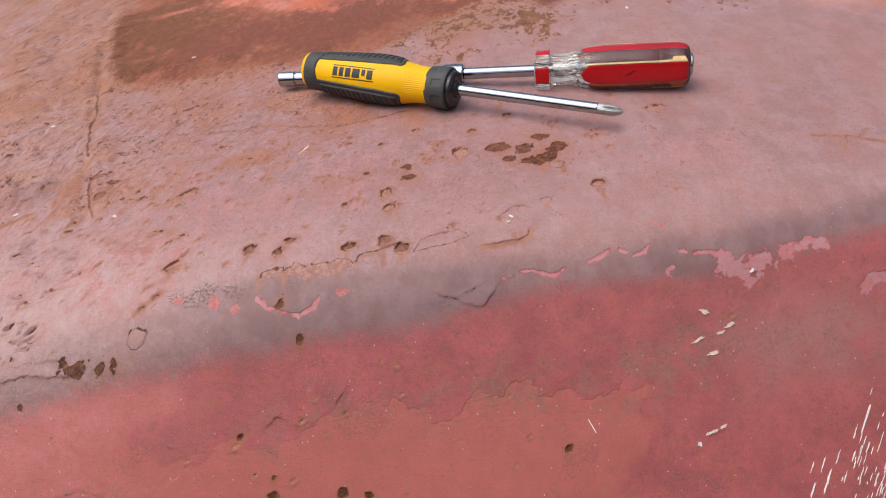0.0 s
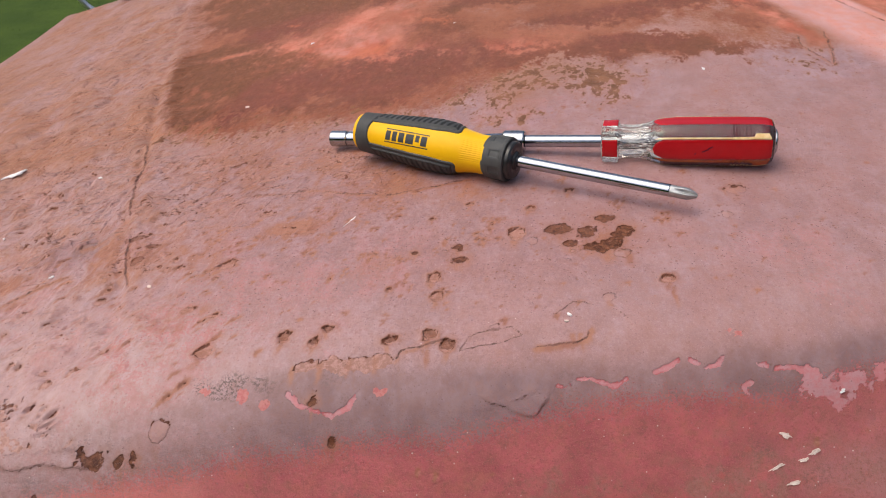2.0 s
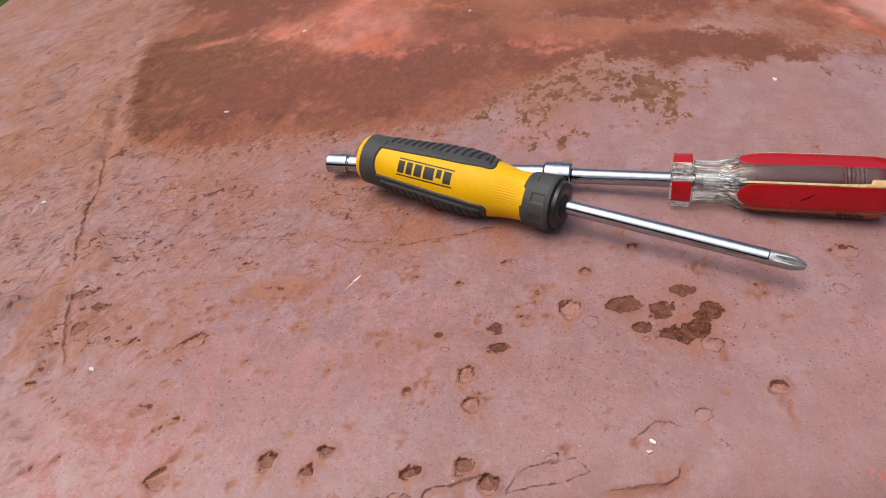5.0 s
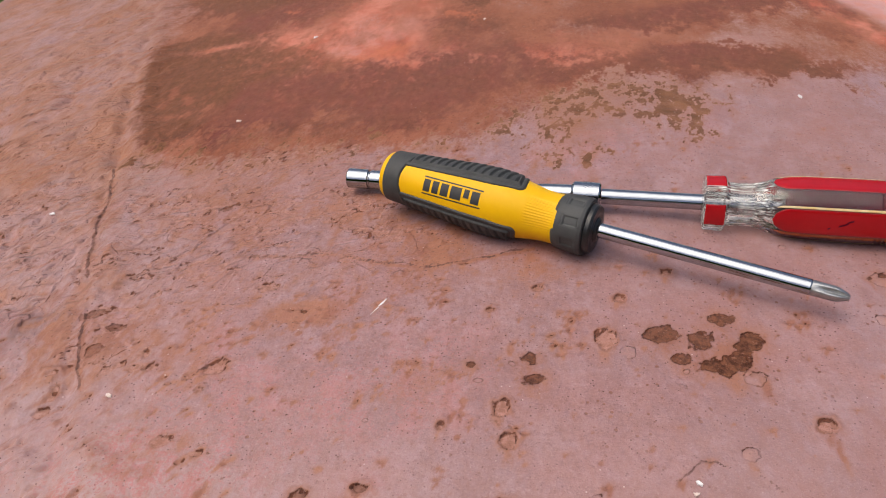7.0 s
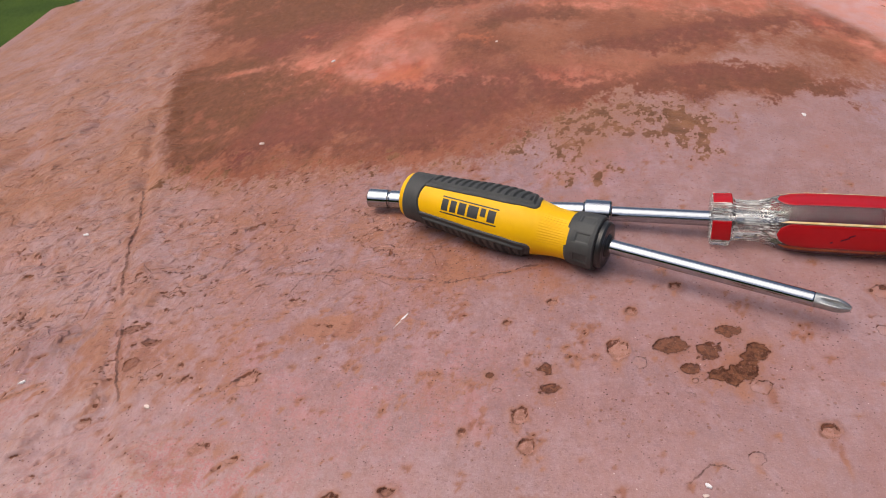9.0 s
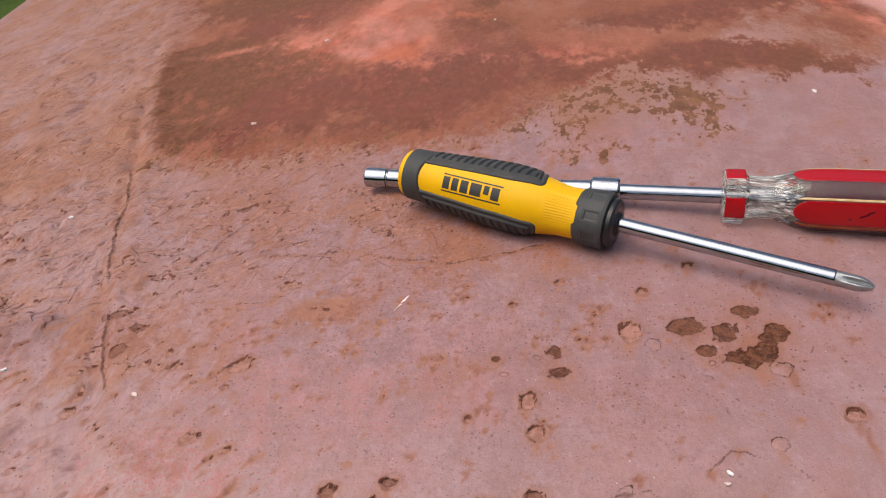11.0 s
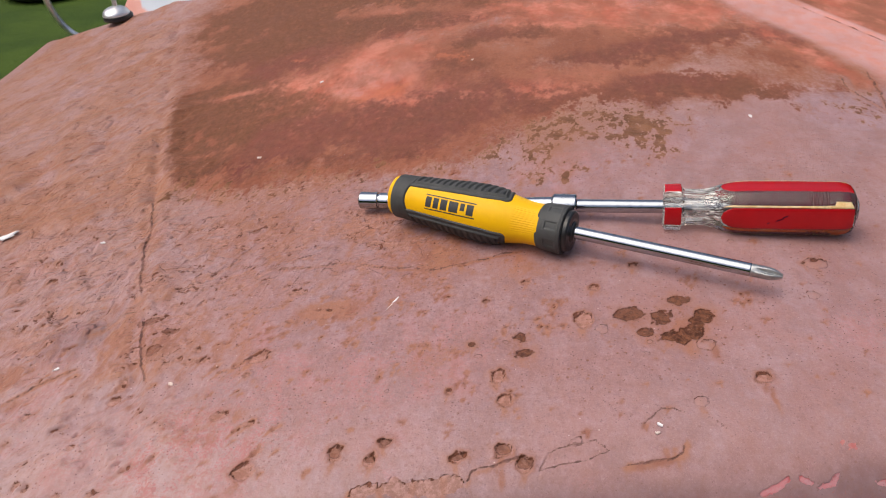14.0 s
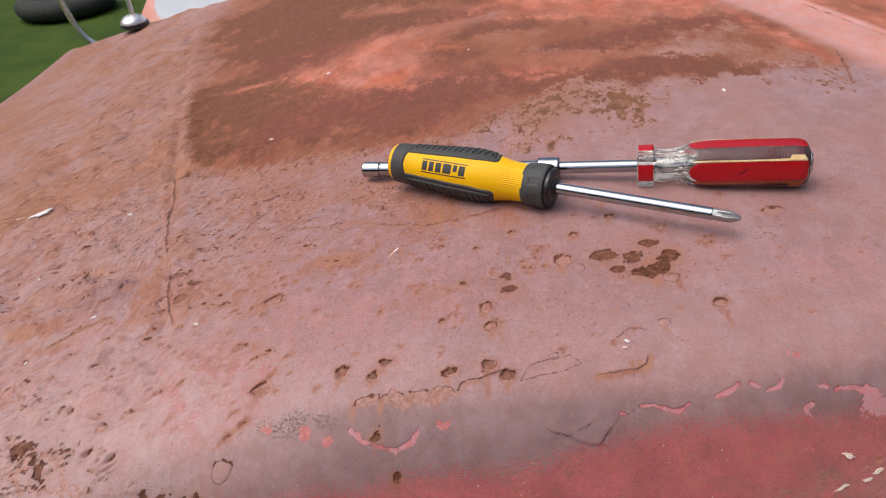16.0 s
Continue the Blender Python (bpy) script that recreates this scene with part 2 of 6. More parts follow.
    ck = m.step(m.math("ADD", A("coral"), wob_mm), -0.2, 0.2)
    col = m.mix(m.math("MULTIPLY", ck, 0.85), col, m.mix(m.step(fine, 0.4, 0.62), (0.44, 0.105, 0.10), (0.50, 0.17, 0.15)))
    # peach-coloured floors of broken blisters
    pe = m.step(m.math("ADD", A("peach"), m.math("MULTIPLY", wob_mm, 0.7)), -0.15, 0.3)
    col = m.mix(m.math("MULTIPLY", pe, 0.72), col, m.mix(m.step(m.noise(330, 5, 0.7), 0.42, 0.6), (0.27, 0.118, 0.078), (0.43, 0.220, 0.175)))
    # bare rust
    rs_v = m.math("ADD", A("rust"), wob_mm)
    isle = m.step(m.noise(300, 5, 0.7), 0.60, 0.70, 1.0, 0.25)
    rs = m.math("MULTIPLY", m.math("MULTIPLY", m.step(rs_v, -0.3, 0.3), isle), m.math("SUBTRACT", 1.0, m.math("MULTIPLY", A("fade"), 0.6)))
    crust = m.noise(270, 6, 0.72)
    rc = m.mix(m.step(crust, 0.38, 0.62), (0.070, 0.027, 0.017), (0.205, 0.082, 0.046))
    rc = m.mix(m.math("MULTIPLY", m.step(grit, 0.62, 0.74), 0.3), rc, (0.34, 0.19, 0.12))
    rc = m.mix(m.math("MULTIPLY", m.step(m.noise(160, 5, 0.65), 0.45, 0.62), 0.4), rc, (0.20, 0.085, 0.050))
    rc = m.mix(m.math("MULTIPLY", m.step(m.noise(900, 3, 0.7), 0.63, 0.69), 0.6), rc, (0.40, 0.27, 0.21))
    rc = m.mix(m.math("MULTIPLY", m.step(rs_v, 0.1, 0.8, 0.8, 0.0), m.step(m.noise(140, 3), 0.4, 0.6)), rc, (0.090, 0.026, 0.018))
    col = m.mix(rs, col, rc)
    rim = m.math("SUBTRACT", m.step(rs_v, -0.25, 0.0), m.step(rs_v, 0.1, 0.45))
    # lifted paint edges and cracks
    e_v = m.math("ABSOLUTE", m.math("ADD", A("edge"), m.math("MULTIPLY", wob, 2.0)))
    broken = m.step(m.noise(160, 3), 0.36, 0.5)
    e = m.math("MULTIPLY", m.step(e_v, 0.05, 0.32, 1.0, 0.0), broken)
    ck_l = m.step(m.math("ADD", A("crack"), m.math("MULTIPLY", wob, 1.2)), 0.12, 0.48, 1.0, 0.0)
    e = m.math("MAXIMUM", e, ck_l)
    line = m.math("MAXIMUM", e, m.math("MULTIPLY", m.math("MULTIPLY", rim, m.step(fine, 0.4, 0.6)), 0.7), clamp=True)
    col = m.mix(m.math("MULTIPLY", line, 0.5), col, (0.15, 0.058, 0.040))
    ck_d = m.math("MULTIPLY", ck_l, m.step(m.noise(95, 4, 0.65), 0.40, 0.60, 0.15, 0.8))
    col = m.mix(ck_d, col, (0.085, 0.034, 0.024))
    # dark rust and torn edges, and shade painted under upper lips of pits
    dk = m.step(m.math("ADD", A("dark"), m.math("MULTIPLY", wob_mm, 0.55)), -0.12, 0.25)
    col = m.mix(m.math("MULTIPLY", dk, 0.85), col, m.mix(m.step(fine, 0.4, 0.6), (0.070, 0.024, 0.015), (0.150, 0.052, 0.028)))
    # pinhole rust and dust
    v1 = m.voronoi(230)
    dens = m.step(m.noise(24, 4, 0.6), 0.42, 0.62)
    pin = m.math("MULTIPLY", m.step(m.math("ADD", v1, m.math("MULTIPLY", wob, 0.35)), 0.10, 0.2, 1.0, 0.0), dens)
    pin = m.math("MULTIPLY", pin, A("pins"))
    col = m.mix(m.math("MULTIPLY", pin, 0.8), col, (0.22, 0.080, 0.042))
    v2 = m.step(m.math("ADD", m.voronoi(420), m.math("MULTIPLY", wob, 0.3)), 0.10, 0.17, 1.0, 0.0)
    v2 = m.math("MULTIPLY", m.math("MULTIPLY", v2, m.step(m.noise(60, 4, 0.6), 0.38, 0.52)), A("pins"))
    col = m.mix(m.math("MULTIPLY", v2, 0.95), col, (0.105, 0.042, 0.030))
    dust = m.math("MULTIPLY", m.step(m.voronoi(190), 0.045, 0.075, 1.0, 0.0), m.step(m.noise(31, 3), 0.5, 0.62))
    col = m.mix(m.math("MULTIPLY", dust, 0.7), col, (0.66, 0.5, 0.46))
    # relief
    h = m.math("ADD", m.math("MULTIPLY", fine, 0.8), m.math("MULTIPLY", grit, 0.34))
    h = m.math("ADD", h, m.math("MULTIPLY", mid, 0.6))
    h = m.math("SUBTRACT", h, m.math("MULTIPLY", rs, m.math("SUBTRACT", 2.1, m.math("MULTIPLY", crust, 1.8))))
    h = m.math("ADD", h, m.math("MULTIPLY", m.step(e_s, -0.4, 0.4), 0.55))
    h = m.math("SUBTRACT", h, m.math("ADD", m.math("MULTIPLY", pin, 0.4), m.math("ADD", m.math("MULTIPLY", line, 0.3), m.math("MULTIPLY", dk, 0.9))))
    h = m.math("SUBTRACT", h, m.math("MULTIPLY", pk, 0.7))
    h = m.math("SUBTRACT", h, m.math("MULTIPLY", r, m.math("MULTIPLY", m.math("MULTIPLY", m.step(m.math("ADD", A("warm"), m.math("MULTIPLY", wob, 0.9)), 0.3, 0.7), A("grime")), 0.35)))
    h = m.math("SUBTRACT", h, m.math("MULTIPLY", f, m.math("MULTIPLY", fine, 0.5)))
    slant = m.n.new("ShaderNodeMapping")
    slant.inputs["Rotation"].default_value = (0, 0, radians(-38))
    m.l.new(m.tc, slant.inputs["Vector"])
    fold = m.noise(40, 3, 0.5, stretch=(0.62, 1.15, 1), vec=slant.outputs[0], distort=0.35)
    fold2 = m.noise(80, 3, 0.5, stretch=(0.7, 1.1, 1), vec=slant.outputs[0], distort=0.5)
    # loosened plates with low scarps between them
    plate = m.math("ADD", m.step(fold, 0.47, 0.53), m.math("MULTIPLY", m.step(fold2, 0.52, 0.57), 0.55))
    h = m.math("ADD", h, m.math("MULTIPLY", m.math("ADD", m.math("MULTIPLY", plate, 1.9), m.math("MULTIPLY", fold, 5.0)), A("beaten")))
    h = m.math("ADD", h, m.math("MULTIPLY", m.math("MULTIPLY", m.noise(170, 4, 0.6), A("beaten")), 1.0))
    foot = m.math("MULTIPLY", m.step(fold, 0.40, 0.485), m.step(fold, 0.49, 0.515, 1.0, 0.0))
    foot2 = m.math("MULTIPLY", m.step(fold2, 0.46, 0.53), m.step(fold2, 0.535, 0.555, 1.0, 0.0))
    tan = m.math("MULTIPLY", m.math("ADD", foot, m.math("MULTIPLY", foot2, 0.6), clamp=True), m.step(m.noise(40, 3), 0.36, 0.6))
    col = m.mix(m.math("MULTIPLY", m.math("MULTIPLY", tan, A("beaten")), 0.45), col, m.mix(m.step(mid, 0.4, 0.6), (0.25, 0.098, 0.054), (0.34, 0.150, 0.088)))
    # crease shade along the scarps, painted as thin dark lines
    scarp_shade = m.math("MULTIPLY", m.step(m.math("ABSOLUTE", m.math("SUBTRACT", fold, 0.49)), 0.0, 0.012, 1.0, 0.0), m.step(m.noise(55, 3), 0.52, 0.62))
    col = m.mix(m.math("MULTIPLY", m.math("MULTIPLY", scarp_shade, A("beaten")), 0.6), col, (0.120, 0.048, 0.030))
    rough = m.math("ADD", m.math("MULTIPLY", fine, 0.16), 0.44)
    rough = m.math("ADD", rough, m.math("MULTIPLY", m.math("MAXIMUM", rs, f), 0.18))
    return m.set(color=col, rough=rough, normal=m.bump(h, 0.0006, 1.0), spec=m.math("MULTIPLY", m.math("SUBTRACT", 1.0, m.math("MULTIPLY", m.math("MAXIMUM", m.math("MAXIMUM", rs, dk), m.math("MAXIMUM", f, mo)), 0.8)), 0.4))


M_HOOD = hood_material()
M_YELLOW = simple("yellow_plastic", (0.86, 0.49, 0.003), (0.82, 0.45, 0.003), 60, 0.36, 0.46, spec=0.22, bump=0.00003, bscale=1500)
M_RUBBER = simple("dark_grey_rubber", (0.038, 0.040, 0.040), (0.056, 0.058, 0.057), 120, 0.55, 0.7, bump=0.00006, bscale=2500)
M_BLACK = simple("black_plastic", (0.012, 0.012, 0.013), (0.020, 0.020, 0.021), 120, 0.28, 0.36)
M_CHROME = simple("chrome_steel", (0.42, 0.44, 0.47), (0.36, 0.38, 0.41), 220, 0.04, 0.11, metal=1.0, bump=0.00001, bscale=900)
M_SATIN = simple("weathered_chrome", (0.88, 0.87, 0.86), (0.72, 0.70, 0.68), 160, 0.28, 0.5, metal=1.0, bump=0.00003, bscale=700)
M_BIT = simple("matte_bit_steel", (0.46, 0.47, 0.47), (0.36, 0.37, 0.37), 400, 0.42, 0.55, metal=1.0, bump=0.00003, bscale=1800)
M_PRINT = simple("dark_print", (0.022, 0.022, 0.023), (0.03, 0.03, 0.03), 300, 0.5)
M_RED = simple("red_acetate", (0.44, 0.004, 0.008), (0.38, 0.003, 0.007), 40, 0.14, 0.22, spec=0.45)
M_WINE = simple("wine_red_acetate", (0.125, 0.007, 0.022), (0.085, 0.005, 0.015), 60, 0.5, 0.6, spec=0.02)
# two colours that stand in for light caught in the clear strips
M_AMBER_GLOW = simple("amber_glow_acetate", (0.42, 0.085, 0.010), (0.30, 0.035, 0.008), 120, 0.15, 0.25, spec=0.5)
M_GOLD_GLINT = simple("gold_glint_acetate", (0.86, 0.66, 0.36), (0.70, 0.44, 0.17), 180, 0.18, 0.3, spec=0.4)
M_FLAKE = simple("pale_paint_flake", (0.78, 0.66, 0.60), (0.58, 0.44, 0.38), 900, 0.6, 0.75, bump=0.0001, bscale=1500)
M_WHITE = simple("white_paint", (0.86, 0.84, 0.83), (0.74, 0.70, 0.70), 500, 0.5, 0.6, bump=0.00005, bscale=1500)
M_TYRE = simple("old_tyre_rubber", (0.018, 0.018, 0.017), (0.03, 0.03, 0.027), 20, 0.75, 0.85, bump=0.002, bscale=60)


def clear_acetate():
    m = Mat("clear_acetate")
    n = m.noise(300, 4)
    scuff = m.noise(900, 4, stretch=(0.07, 1, 1))
    worn = m.step(m.math("ADD", m.sep("X"), m.math("MULTIPLY", m.math("SUBTRACT", n, 0.5), 0.012)), 0.078, 0.086, 1.0, 0.08)
    frost = m.math("MULTIPLY", m.math("MULTIPLY", m.step(scuff, 0.36, 0.66), m.step(m.noise(120, 4), 0.30, 0.55)), worn)
    return m.set(color=m.mix(frost, m.mix(m.step(n, 0.4, 0.7), (0.70, 0.66, 0.62), (0.60, 0.54, 0.49)), (0.80, 0.82, 0.79)), rough=m.math("ADD", 0.03, m.math("MULTIPLY", m.step(scuff, 0.45, 0.7), m.math("MULTIPLY", worn, 0.34))), trans=m.math("SUBTRACT", 0.97, m.math("MULTIPLY", frost, 0.62)), ior=1.46, spec=0.35,
                 normal=m.bump(m.math("MULTIPLY", scuff, worn), 0.00003))


M_CLEAR = clear_acetate()


def cab_material():
    m = Mat("pale_blue_cab_paint")
    n = m.noise(14, 5)
    edge = m.step(m.attr("worn"), 0.3, 0.7)
    peel = m.step(m.math("ADD", edge, m.math("SUBTRACT", n, 0.5)), 0.35, 0.55)
    col = m.mix(m.step(m.noise(5, 3), 0.4, 0.6), (0.40, 0.46, 0.53), (0.47, 0.51, 0.57))
    return m.set(color=m.mix(peel, col, m.mix(m.step(n, 0.4, 0.6), (0.60, 0.30, 0.26), (0.55, 0.22, 0.17))), rough=m.step(n, 0.3, 0.7, 0.35, 0.5),
                 normal=m.bump(m.noise(90, 3), 0.0004))


M_CAB = cab_material()


def grass_material(name, dark, light):
    m = Mat(name)
    n = m.noise(2.2, 6, 0.65)
    k = m.noise(40, 4)
    col = m.mix(m.step(n, 0.35, 0.65), dark, light)
    col = m.mix(m.math("MULTIPLY", m.step(k, 0.5, 0.8), 0.25), col, (0.03, 0.045, 0.014))
    return m.set(color=col, rough=0.85, spec=0.2, normal=m.bump(k, 0.006))


M_HORIZON = grass_material("horizon_foliage", (0.020, 0.040, 0.010), (0.045, 0.075, 0.020))
M_LAWN = grass_material("mown_lawn", (0.030, 0.060, 0.006), (0.052, 0.088, 0.010))
M_BLADE = grass_material("grass_blades", (0.032, 0.064, 0.006), (0.050, 0.090, 0.010))


# ---- mesh helpers ----
def part(name, bm, material, parent=None, label="", smooth=True):
    """Links a bmesh as one mesh object, under a thing or part where one is given."""
    me = bpy.data.meshes.new(name)
    bm.to_mesh(me)
    bm.free()
    me.materials.append(material)
    me.polygons.foreach_set("use_smooth", [smooth] * len(me.polygons))
    ob = new(name, me)
    if parent is not None:
        ob.parent = parent
    return tagged(ob, label)


def sheet(name, X, Y, Z, material, parent=None, label="", close_u=False):
    """A grid of quads from three arrays of rows by columns."""
    nr, nc = X.shape
    me = bpy.data.meshes.new(name)
    co = np.stack([X, Y, Z], -1).reshape(-1, 3).astype(np.float32)
    r, c = np.meshgrid(np.arange(nr - 1), np.arange(nc if close_u else nc - 1), indexing="ij")
    c2 = (c + 1) % nc
    q = np.stack([r * nc + c, r * nc + c2, (r + 1) * nc + c2, (r + 1) * nc + c], -1).reshape(-1, 4)
    me.vertices.add(len(co))
    me.vertices.foreach_set("co", co.ravel())
    me.loops.add(q.size)
    me.loops.foreach_set("vertex_index", q.ravel().astype(np.int32))
    me.polygons.add(len(q))
    me.polygons.foreach_set("loop_start", np.arange(0, q.size, 4, dtype=np.int32))
    me.polygons.foreach_set("use_smooth", np.ones(len(q), dtype=bool))
    me.update(calc_edges=True)
    me.validate()
    me.materials.append(material)
    ob = new(name, me)
    if parent is not None:
        ob.parent = parent
    return tagged(ob, label)


def smooth01(x, lo, hi):
    t = np.clip((x - lo) / (hi - lo), 0, 1)
    return t * t * (3 - 2 * t)


RNG = np.random.RandomState(7)
TABLE = RNG.rand(256, 256)


def value_noise(x, y, seed):
    x, y = x + seed * 17.31, y + seed * 9.73
    xi, yi = np.floor(x).astype(int), np.floor(y).astype(int)
    fx, fy = x - xi, y - yi
    fx, fy = fx * fx * (3 - 2 * fx), fy * fy * (3 - 2 * fy)
    g = lambda a, b: TABLE[a & 255, b & 255]
    return (g(xi, yi) * (1 - fx) + g(xi + 1, yi) * fx) * (1 - fy) + (g(xi, yi + 1) * (1 - fx) + g(xi + 1, yi + 1) * fx) * fy


def fbm(x, y, size, seed, octaves=4, gain=0.55):
    """Layered noise, mean 0, about -0.5 to 0.5; size: the largest wave in the units of x and y."""
    total, amp, norm = 0.0, 1.0, 0.0
    for k in range(octaves):
        a = 0.7 * k + seed
        u, v = (x * math.cos(a) - y * math.sin(a)) / size, (x * math.sin(a) + y * math.cos(a)) / size
        total = total + amp * (value_noise(u, v, seed + 3 * k) - 0.5)
        norm, amp, size = norm + amp, amp * gain, size / 2.03
    return total / norm * 1.6


# ---- the hood: one sheet, a crowned top that rolls over a lip into the nose ----
LIP_R, LIP_TURN = 0.064, 0.98


def crown(x, y):
    return (1.0922 + 0.042 * x + 0.0264 * (y - 0.5) - 0.152 * x * x - 0.063 * (y - 0.5) ** 2 - 0.025 * x * (y - 0.5)
            + 0.004 * np.exp(-((x + 0.12) ** 2 + (y - 0.46) ** 2) / 0.025) + 0.2 * np.maximum(y - 0.95, 0) ** 2)


def hood_point(u, s):
    """The place on the bare sheet: u metres across, s metres back from the lip (minus: down the nose)."""
    y0 = 0.375 + 0.14 * u
    th = np.clip(-s / LIP_R, 0, LIP_TURN)
    rest = np.maximum(-s - LIP_R * LIP_TURN, 0)
    y = np.where(s > 0, y0 + s, y0 - LIP_R * np.sin(th) - rest * math.cos(LIP_TURN))
    z = np.where(s > 0, crown(u, y0 + s), crown(u, y0) - LIP_R * (1 - np.cos(th)) - rest * math.sin(LIP_TURN))
    return np.broadcast_to(u, y.shape), y, z


def hood_frame(u_mm, s_mm, turn=0.0, lift=0.0):
    """A pose that lies on the hood at a spot given in millimetres."""
    e = 0.002
    p = [Vector([float(v) for v in hood_point(np.float64(a), np.float64(b))]) for a, b in
         ((u_mm / 1000, s_mm / 1000), (u_mm / 1000 + e, s_mm / 1000), (u_mm / 1000, s_mm / 1000 + e))]
    ex = (p[1] - p[0]).normalized()
    ez = ex.cross(p[2] - p[0]).normalized()
    ey = ez.cross(ex)
    m = Matrix((ex, ey, ez)).transposed().to_4x4()
    m.translation = p[0] + ez * lift
    return m @ Matrix.Rotation(turn, 4, "Z")


def steps(*runs):
    """Positions from runs of (start, end, step)."""
    out = []
    for a, b, d in runs:
        out.append(np.linspace(a, b, max(2, int(round((b - a) / d))), endpoint=False))
    return np.concatenate(out + [[runs[-1][1]]])


US = steps((-0.70, -0.42, 0.003), (-0.42, -0.33, 0.0016), (-0.33, 0.25, 0.0008), (0.25, 0.36, 0.0014), (0.36, 0.62, 0.006))
SS = steps((-0.48, -0.20, 0.012), (-0.20, 0.13, 0.0008), (0.13, 0.24, 0.0011), (0.24, 0.40, 0.0014), (0.40, 0.54, 0.0018), (0.54, 0.98, 0.003))
UM, SM = US * 1000, SS * 1000
U, S = np.meshgrid(UM, SM)
FIELDS = {k: np.zeros(U.shape) for k in ("grey", "red", "stain", "patina", "salmon", "band", "speckle", "warm", "haze", "blush", "pins", "pale", "deep", "mottle", "veil", "lilac", "bleach", "grainy", "maroon", "glow", "fade", "beaten", "grime")}
for k in ("rust", "dark", "pink", "coral", "peach"):
    FIELDS[k] = np.full(U.shape, -6.0)
FIELDS["edge"] = np.full(U.shape, -6.0)
FIELDS["crack"] = np.full(U.shape, 6.0)
RELIEF = np.zeros(U.shape)


def window(u, s, r):
    i0, i1 = np.searchsorted(SM, (s - r, s + r))
    j0, j1 = np.searchsorted(UM, (u - r, u + r))
    return slice(i0, i1), slice(j0, j1)


def oval(u, s, a, b, turn, seed, rag=0.3):
    """Signed depth in mm inside a ragged oval, with its window."""
    w = window(u, s, max(a, b) * 2.2 + 4)
    if w[0].start >= w[0].stop or w[1].start >= w[1].stop:
        return None, None
    du, ds = U[w] - u, S[w] - s
    c, k = math.cos(turn), math.sin(turn)
    p, q = (du * c + ds * k) / a, (-du * k + ds * c) / b
    r = np.sqrt(p * p + q * q)
    d = min(a, b) * (1 - r) + fbm(U[w], S[w], max(2.5, 1.1 * min(a, b)), seed, 4, 0.7) * rag * 2.2 * min(a, b)
    return w, d


def into(field, w, d):
    FIELDS[field][w] = np.maximum(FIELDS[field][w], d)


def edge_into(w, d):
    FIELDS["edge"][w] = np.maximum(FIELDS["edge"][w], d)


def rust_spot(u, s, a, b, turn=0.0, rag=0.3, drip=1.0, seed=0, lean=0.0, holes=0.0, fade=0.0):
    """Paint gone down to rust, with a rusty run below it; lean: how far the run slants to the side of the shoulder;
    holes: how far islands of paint remain in it; fade: how much the rust is veiled."""
    w, d = oval(u, s, a, b, turn, seed, rag)
    if w is None:
        return
    if holes:
        d = d - holes * np.clip(fbm(U[w], S[w], 7, seed + 3, 4, 0.6) * 6, 0, 3)
    if fade:
        FIELDS["fade"][w] = np.maximum(FIELDS["fade"][w], fade * smooth01(d, -2, -0.5))
    into("rust", w, d)
    RELIEF[w] -= 0.35 * smooth01(d, -0.3, 0.8)
    if s < -58:
        into("dark", w, d - 0.9)
    halo = np.exp(-(np.hypot(U[w] - u, (S[w] - s + 0.4 * b)) / (1.5 * max(a, b) + 1.5)) ** 2) * 0.72 * drip
    FIELDS["stain"][w] = np.maximum(FIELDS["stain"][w], halo)
    # darker along the uphill part of the rim
    into("dark", w, 0.34 - np.abs(d - 0.2) - 1.5 * smooth01(s + 0.25 * b - S[w], -0.2 * b, 0.5 * b))
    trail(u, s - b * 0.3, a * 0.65, b * 1.8 + 11 * drip, 0.62 * drip, seed, lean)
    trail(u + a * 0.4, s - b * 0.3, a * 0.3, b * 2.4 + 12 * drip, 0.5 * drip, seed + 1, lean)


def pit(u, s, r, turn, seed, lean=0.8):
    """A small pit: a crescent of dark oxide and painted shade on its uphill side, a rusty hollow and a slanting run."""
    w, d = oval(u, s, r * 1.05, r * 0.7, turn, seed, 0.62)
    if w is None:
        return
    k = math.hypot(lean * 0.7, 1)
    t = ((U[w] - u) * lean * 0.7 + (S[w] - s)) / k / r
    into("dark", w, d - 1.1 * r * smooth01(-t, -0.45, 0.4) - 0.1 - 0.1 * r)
    into("peach", w, d - 0.9 * r * smooth01(t, -0.3, 0.6) - 0.25)
    RELIEF[w] -= min(0.8, 0.5 * r) * smooth01(d, -0.8, 0.4)
    RELIEF[w] += min(0.4, 0.3 * r) * np.exp(-((d + 1.1) / 0.8) ** 2) * smooth01(-t, -0.8, 0.6)
    k = 0.55 + 0.18 * r
    FIELDS["stain"][w] = np.maximum(FIELDS["stain"][w], np.clip(k, 0, 0.85) * np.exp(-np.maximum(-d, 0) / (0.8 + 0.55 * r)))
    trail(u, s, r * 1.15, 2 + 3.2 * r, np.clip(k + 0.1, 0, 0.9), seed, lean)


